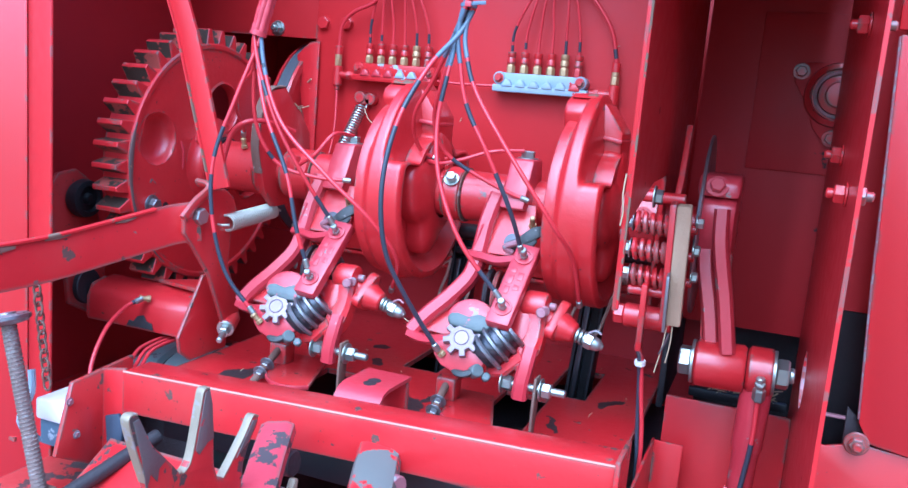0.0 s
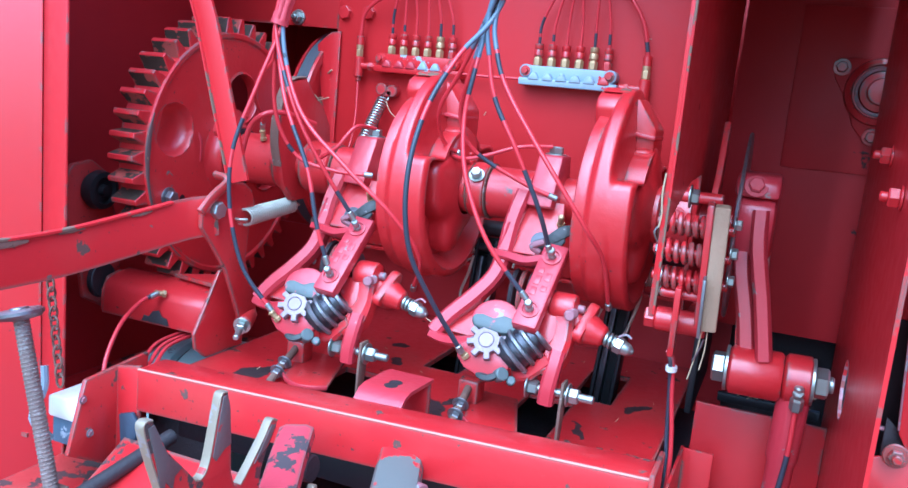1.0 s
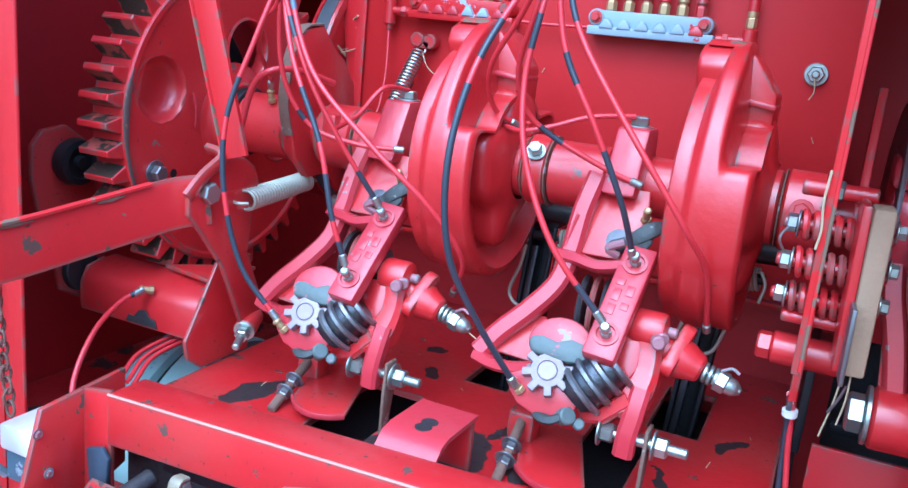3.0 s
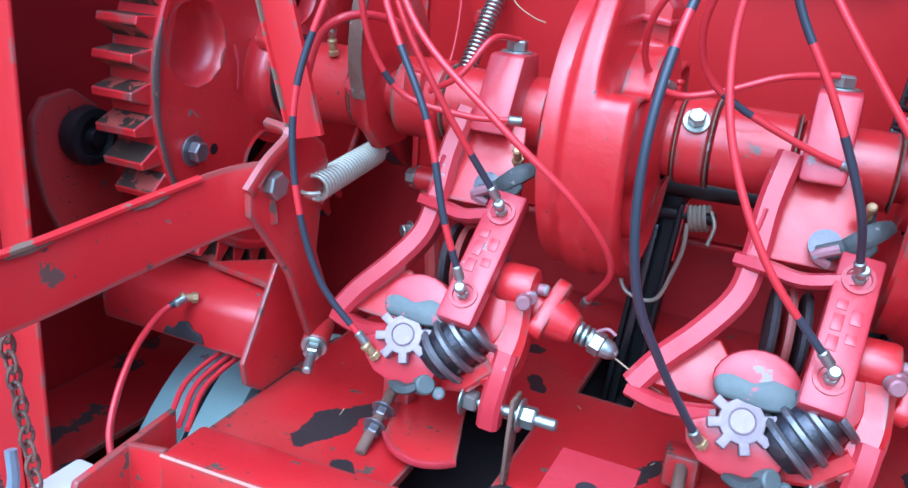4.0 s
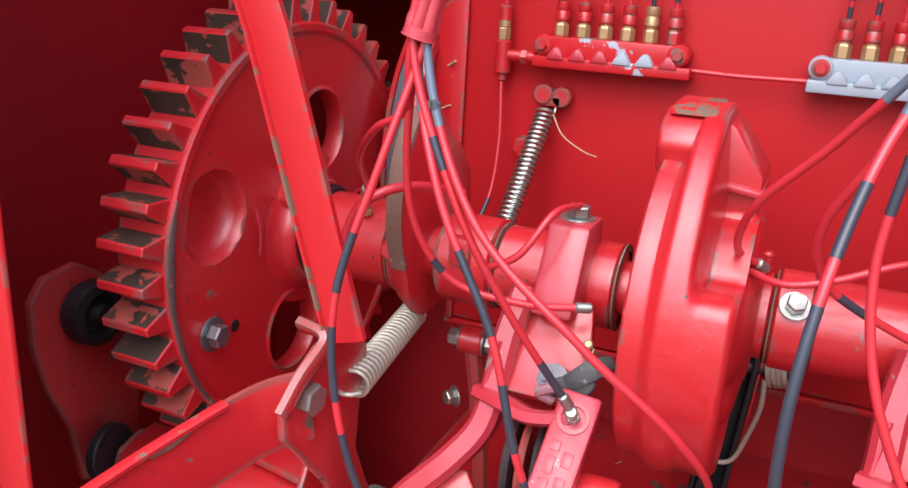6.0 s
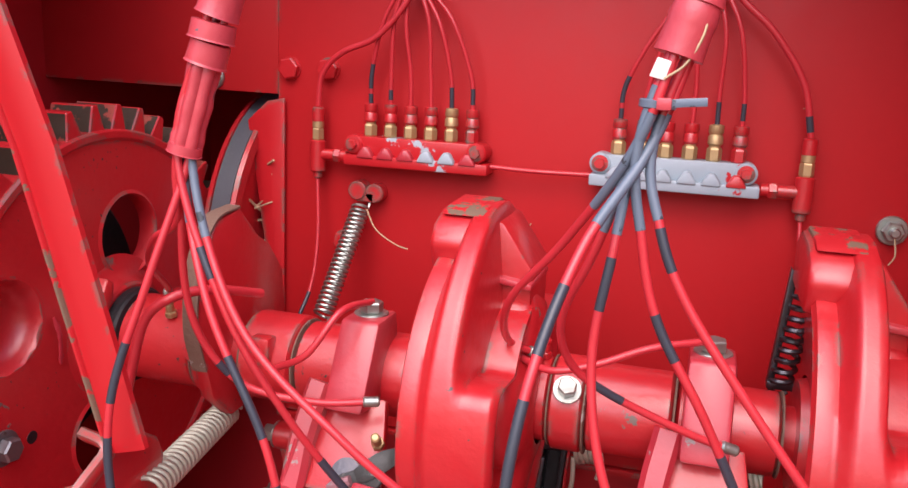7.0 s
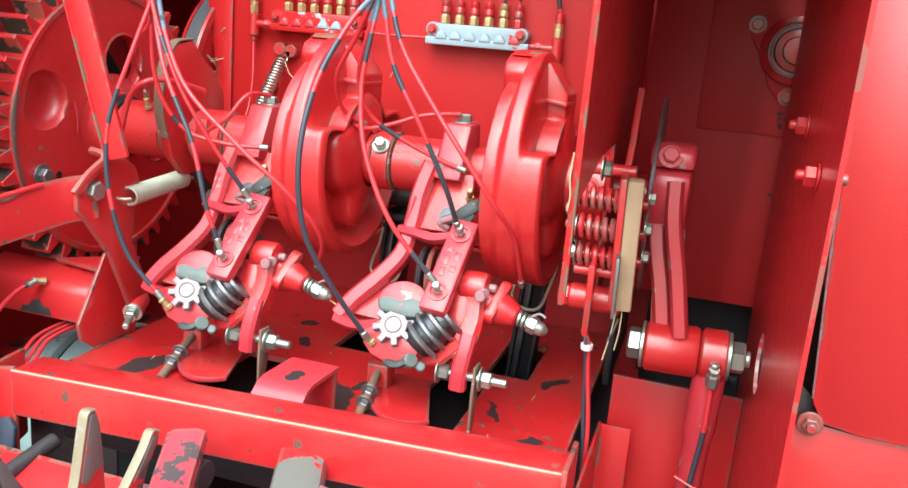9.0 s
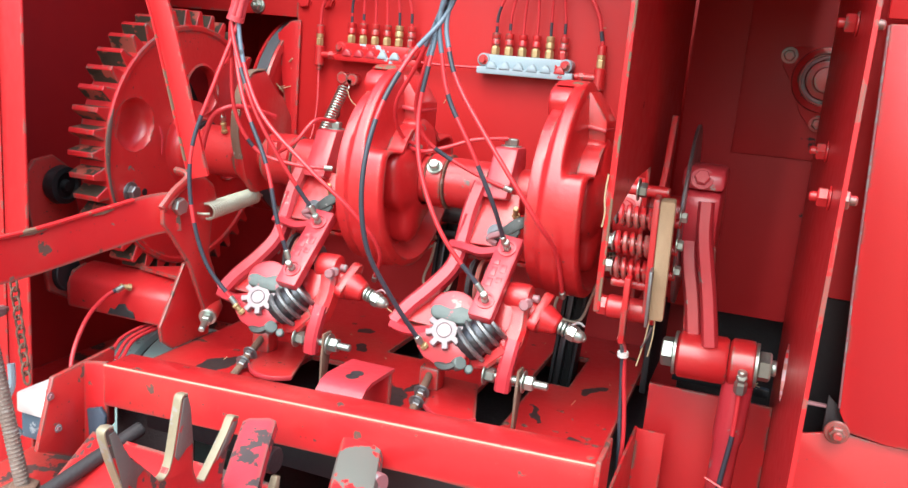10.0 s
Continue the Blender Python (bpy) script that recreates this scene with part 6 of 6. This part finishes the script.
# flange bearing on the rear sheet
brg = thing("flange_bearing", (0.556, 0.245, 1.37), "red triangular flange bearing bolted to the rear sheet", "bearing")
FC = (0.556, 0.250, 1.428)
part("flange", prism([(0.075 * math.cos(radians(a)) * k, 0.075 * math.sin(radians(a)) * k) for a, k in ((135, 0.9), (150, 1.0), (165, 0.9), (200, 0.62), (240, 0.8), (262, 1.0), (275, 1.0), (300, 0.75), (340, 0.7), (20, 0.95), (35, 1.0), (50, 0.9), (90, 0.65))], 0.008, Matrix(((1, 0, 0, FC[0]), (0, 0, -1, FC[1]), (0, 1, 0, FC[2]), (0, 0, 0, 1))), 0.002), BOUNCE, brg)
part("housing", lathe([(0.050, 0), (0.048, 0.012), (0.040, 0.016), (0.038, 0.010), (0.030, 0.010), (0.029, 0.018), (0.020, 0.020), (0.018, 0.026), (0.002, 0.027)], (FC[0], FC[1] - 0.003, FC[2]), (0, -1, 0), 40), CAST, brg)
part("seal_ring", lathe([(0.036, 0.011), (0.035, 0.0145), (0.031, 0.0145), (0.030, 0.011)], (FC[0], FC[1] - 0.003, FC[2]), (0, -1, 0), 40, caps=False), SCUFF, brg, "pale seal ring")
for a in (150, 268, 35):
    bolt(brg, (FC[0] + 0.066 * math.cos(radians(a)), FC[1] - 0.004, FC[2] + 0.066 * math.sin(radians(a))), (0, -1, 0), 0.015, 0.009, CAST)

for p, ax in (((0.5515, -0.285, 1.311), (-1, 0, 0)), ((0.5565, -0.285, 1.311), (1, 0, 0)), ((0.5515, -0.24, 1.476), (-1, 0, 0)), ((0.5565, -0.24, 1.476), (1, 0, 0)), ((0.5515, -0.135, 1.345), (-1, 0, 0))):
    tagged(part("side_bolt", joined(rod(p, Vector(p) + Vector(ax) * 0.002, 0.012, 20, 0.0004), hexa(Vector(p) + Vector(ax) * 0.002, ax, 0.017, 0.010), rod(Vector(p) + Vector(ax) * 0.011, Vector(p) + Vector(ax) * 0.019, 0.005, 12)), CAST), "red painted bolt through the side plate", "bolt", "side plate bolts")
tagged(part("side_bolt", joined(rod((0.637, 0.044, 0.956), (0.637, 0.039, 0.956), 0.0165, 20), hexa((0.637, 0.039, 0.956), (0, -1, 0), 0.019, 0.010), rod((0.637, 0.030, 0.956), (0.637, 0.022, 0.956), 0.0065, 12)), WORN), "dull red bolt at the door's lower corner", "bolt", "side plate bolts")
structure("trim_ledge", joined(box(0.372, 0.416, -0.008, -0.004, 0.60, 0.918, 0.001), box(0.372, 0.376, -0.30, -0.004, 0.60, 0.92, 0.001)), SHEET, "red folded sheet below the table's edge", "trim")
structure("panel_behind_crank", box(0.38, 0.5515, 0.04, 0.046, 0.60, 0.972, 0.001), SHEET, "red sheet behind the connecting rod", "panel")
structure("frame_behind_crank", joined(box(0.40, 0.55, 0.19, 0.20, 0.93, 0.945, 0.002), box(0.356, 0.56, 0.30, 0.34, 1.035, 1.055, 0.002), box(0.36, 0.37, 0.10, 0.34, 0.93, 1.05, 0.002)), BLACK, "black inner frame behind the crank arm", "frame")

# ---- in front of the beam ----
structure("front_tray", box(-0.45, 0.42, -0.75, -0.24, 0.800, 0.806, 0.001), GRIMY, "chipped red sheet in front of the beam", "panel")
structure("panel_front_slope", plate_yz([(-0.46, 0.807), (-0.340, 0.878), (-0.340, 0.882), (-0.46, 0.811)], -0.155, 0.29, 0.0005), GRIMY, "sloping chipped red sheet below the beam", "panel")
claw = thing("tine_plate", (-0.002, -0.50, 0.806), "red steel plate with tall pointed tines and pale worn edges", "tine plate")
TINES = [(-0.600, 0.807), (-0.612, 1.008), (-0.626, 1.044), (-0.635, 1.072), (-0.632, 1.078), (-0.625, 1.077), (-0.619, 1.064), (-0.605, 1.041), (-0.579, 1.013), (-0.568, 1.000), (-0.560, 0.998), (-0.550, 1.010), (-0.539, 1.058), (-0.535, 1.072), (-0.527, 1.072), (-0.522, 1.057), (-0.518, 1.013), (-0.516, 0.987), (-0.509, 0.970), (-0.500, 0.967), (-0.487, 0.979), (-0.463, 1.004), (-0.452, 1.018), (-0.442, 1.015), (-0.444, 1.005), (-0.458, 0.988), (-0.466, 0.970), (-0.468, 0.950), (-0.472, 0.807)]
part("plate", plate_yz(TINES, -0.002, 0.0085, 0.0012), GRIMY, claw)
BARE = material("worn bright tine edge", (0.31, 0.255, 0.17), 0.5, metal=0.2, grain=60, vary=0.3, bump=0.3, chips=(0.34, 0.30, 0.27), chip_amount=0.06, chip_scale=50)
FACE = material("rubbed grey tine face", (0.15, 0.135, 0.125), 0.5, metal=0.3, grain=50, vary=0.4, bump=0.3, chips=(0.42, 0.06, 0.06), chip_amount=0.03, chip_scale=40)
for i0, i1 in ((1, 6), (10, 15), (20, 24)):
    edge_line = [(-0.002, y - 0.0004, z) for y, z in TINES[i0 - 1 if i0 > 1 else 1:i1]]
    part("worn_edge", sweep(spline(edge_line, 4), 1.0, shape=RECT(0.0012, 0.0046), up=(1, 0, 0)), BARE, claw, "pale bare worn edge")
spare = thing("small_tine", (-0.002, -0.388, 0.806), "short pale worn tine beside the scraped bar", "tine")
part("tine", plate_yz([(-0.414, 0.807), (-0.404, 0.905), (-0.392, 0.926), (-0.385, 0.924), (-0.388, 0.900), (-0.384, 0.807)], 0.018, 0.009, 0.0015), BARE, spare)
for pts in ([(-0.631, 1.072), (-0.624, 1.073), (-0.606, 1.039), (-0.588, 1.021), (-0.597, 1.016), (-0.599, 1.004), (-0.608, 1.015), (-0.613, 1.001), (-0.618, 1.028)], [(-0.534, 1.070), (-0.528, 1.070), (-0.5235, 1.055), (-0.5195, 1.018), (-0.529, 1.016), (-0.541, 1.008), (-0.546, 1.014)], [(-0.453, 1.014), (-0.445, 1.012), (-0.459, 0.993), (-0.474, 0.984), (-0.480, 0.981)]):
    part("bare_patch", plate_yz(pts, 0.0027, 0.0012, 0.0002), FACE, claw, "paint rubbed through to bare steel")
blade = thing("feeder_bar", (-0.07, -0.33, 0.82), "pink-red flat bar with black scrapes", "bar")
part("bar", sweep([(-0.024, -0.360, 0.966), (-0.004, -0.41, 0.950), (0.022, -0.47, 0.930)], 1.0, shape=RECT(0.011, 0.020), up=(1, 0, 0)), material("scraped pink bar paint", (0.52, 0.05, 0.07), 0.5, grain=25, vary=0.2, bump=0.3, chips=(0.075, 0.055, 0.055), chip_amount=0.13, chip_scale=22, edge=0.25), blade)
part("roller", rod((-0.020, -0.366, 0.928), (0.004, -0.366, 0.930), 0.016, 20), DARK, blade)
stop = thing("stop_lever", (0.11, -0.40, 0.80), "rounded red lever end with bare grey paint", "lever")
sb = box(-0.027, 0.027, -0.15, 0.0, -0.018, 0.018, 0.012)
sb.transform(pose(0.085, -0.300, 0.945, 10, 0, 20))
part("lever", sb, material("scraped lever paint", RED, 0.45, grain=25, chips=(0.15, 0.15, 0.13), chip_amount=0.16, chip_scale=12, edge=0.2), stop)
part("pin", rod((0.118, -0.355, 0.932), (0.140, -0.363, 0.934), 0.013, 20), SCUFF, stop)
bar2 = thing("tray_rod", (-0.25, -0.42, 0.81), "dark steel rod lying across the tray", "rod")
part("rod_body", rod((-0.30, -0.55, 0.815), (-0.245, -0.31, 0.888), 0.010, 14), DARK, bar2)
under = thing("lower_rail", (0.05, -0.24, 0.86), "black grimy rail under the beam", "rail")
part("rail", box(-0.28, 0.36, -0.262, -0.225, 0.86, 0.905, 0.004), BLACK, under)

# Added to close the view under the beam; dark colour stands for shade
structure("panel_under_beam", box(-0.336, -0.200, -0.2575, -0.2535, 0.70, 0.904, 0.001), DARK, "added dark sheet for the shade under the end of the beam", "panel")
WEATHERED = material("weathered grey-brown steel", (0.22, 0.175, 0.145), 0.65, metal=0.3, grain=60, vary=0.45, bump=0.6, chips=(0.30, 0.27, 0.24), chip_amount=0.08, chip_scale=50)
post = thing("twisted_post", (-0.37, -0.41, 0.806), "rusty twisted steel post with a round flat head", "post")
pa, pb = Vector((-0.352, -0.407, 0.812)), Vector((-0.412, -0.405, 1.040))
part("shank", rod(pa, pb, 0.0092, 20), WEATHERED, post)
part("twist", coil(pa, pb, 0.0102, 0.0012, 44, 12), WEATHERED, post)
part("head", lathe([(0.006, -0.006), (0.024, -0.003), (0.029, 0.002), (0.029, 0.006), (0.024, 0.009), (0.020, 0.008), (0.012, 0.009), (0.011, 0.011), (0.002, 0.011)], pb, pb - pa, 32), STEEL, post, "round flat steel head")
part("foot", joined(box(-0.385, -0.318, -0.430, -0.385, 0.806, 0.812, 0.002), hexa((-0.352, -0.407, 0.812), (0, 0, 1), 0.034, 0.010)), RUST, post)

chain = thing("safety_chain", (-0.40, -0.40, 0.95), "rusty link chain hanging from the trip arm", "chain")
for i in range(13):
    c = Vector((-0.395 + 0.003 * i * 0.6, -0.378, 1.105 - i * 0.0125))
    ring = []
    for a in range(11):
        t = a * math.tau / 10
        q = Vector((0.006 * math.cos(t), 0, 0.0095 * math.sin(t)))
        if i % 2:
            q = Vector((0, q.x, q.z))
        ring.append(c + q)
    part("link", sweep(ring, 0.0017, 6), RUST, chain)

# ---- loose straw ----
bits = []
for i in range(34):
    x, y = rng.uniform(-0.3, 0.34), rng.uniform(-0.25, 0.25)
    z = FLOOR + 0.0015
    if any(c[0] - 0.01 < x < c[1] + 0.01 and c[2] - 0.01 < y < c[3] + 0.01 for c in CUTS):
        continue
    a, L = rng.uniform(0, math.tau), rng.uniform(0.002, 0.007)
    bits.append(rod((x - math.cos(a) * L, y - math.sin(a) * L, z), (x + math.cos(a) * L, y + math.sin(a) * L, z + rng.uniform(0, 0.002)), 0.0005, 5, 0))
for i in range(3):
    x, z, a, L = rng.uniform(-0.25, 0.33), rng.uniform(1.15, 1.6), rng.uniform(0, math.tau), rng.uniform(0.003, 0.008)
    bits.append(rod((x - math.cos(a) * L, BACK - 0.001, z - math.sin(a) * L), (x + math.cos(a) * L, BACK - 0.002, z + math.sin(a) * L), 0.0006, 5, 0))
for i in range(40):
    q = Vector((rng.uniform(0.43, 0.53), rng.uniform(0.185, 0.20), 0.946 + abs(rng.gauss(0, 0.008))))
    d = Vector((rng.uniform(-1, 1), rng.uniform(-0.5, 0.5), rng.uniform(-0.2, 0.9))).normalized() * rng.uniform(0.006, 0.02)
    bits.append(rod(q - d * 0.5, q + d, rng.uniform(0.0006, 0.0013), 5, 0))
tagged(part("straw_bits", joined(*bits), STRAW), "small bits of straw on the table and panel", "straw", kind="stuff")
twine = [("twine_end", [(0.302, BACK - 0.02, 1.366), (0.304, BACK - 0.022, 1.350), (0.300, BACK - 0.02, 1.340)], "frayed twine end on a panel nut"),
         ("twine_end", [(-0.236, 0.205, 1.345), (-0.220, 0.195, 1.325), (-0.195, 0.19, 1.312), (-0.180, 0.19, 1.308)], "loose pale twine beside the return spring"),
         ("twine_end", [(-0.002, -0.105, 1.064), (0.05, -0.10, 1.035), (0.10, -0.10, 1.02)], "thin twine across the table"),
         ("twine_end", [(0.3435, -0.3115, 1.310), (0.3425, -0.3122, 1.288), (0.3445, -0.3118, 1.270), (0.3432, -0.3120, 1.256)], "frayed pale twine along the sheet's front edge"),
         ("twine_end", [(0.386, -0.135, 1.125), (0.383, -0.137, 1.09), (0.377, -0.136, 1.055)], "straw hanging from the brake lining"),
         ("twine_end", [(0.392, -0.136, 1.122), (0.392, -0.138, 1.095), (0.389, -0.137, 1.07)], "straw hanging from the brake lining"),
         ("twine_end", [(0.108, -0.150, 1.55), (0.114, -0.156, 1.535), (0.106, -0.158, 1.515), (0.094, -0.160, 1.505)], "frayed straw twine on the hose bundle")]
for n_, pts, lab in twine:
    tagged(part(n_, sweep(spline(pts, 5), 0.0008, 5), STRAW), lab, "twine", "twine ends")
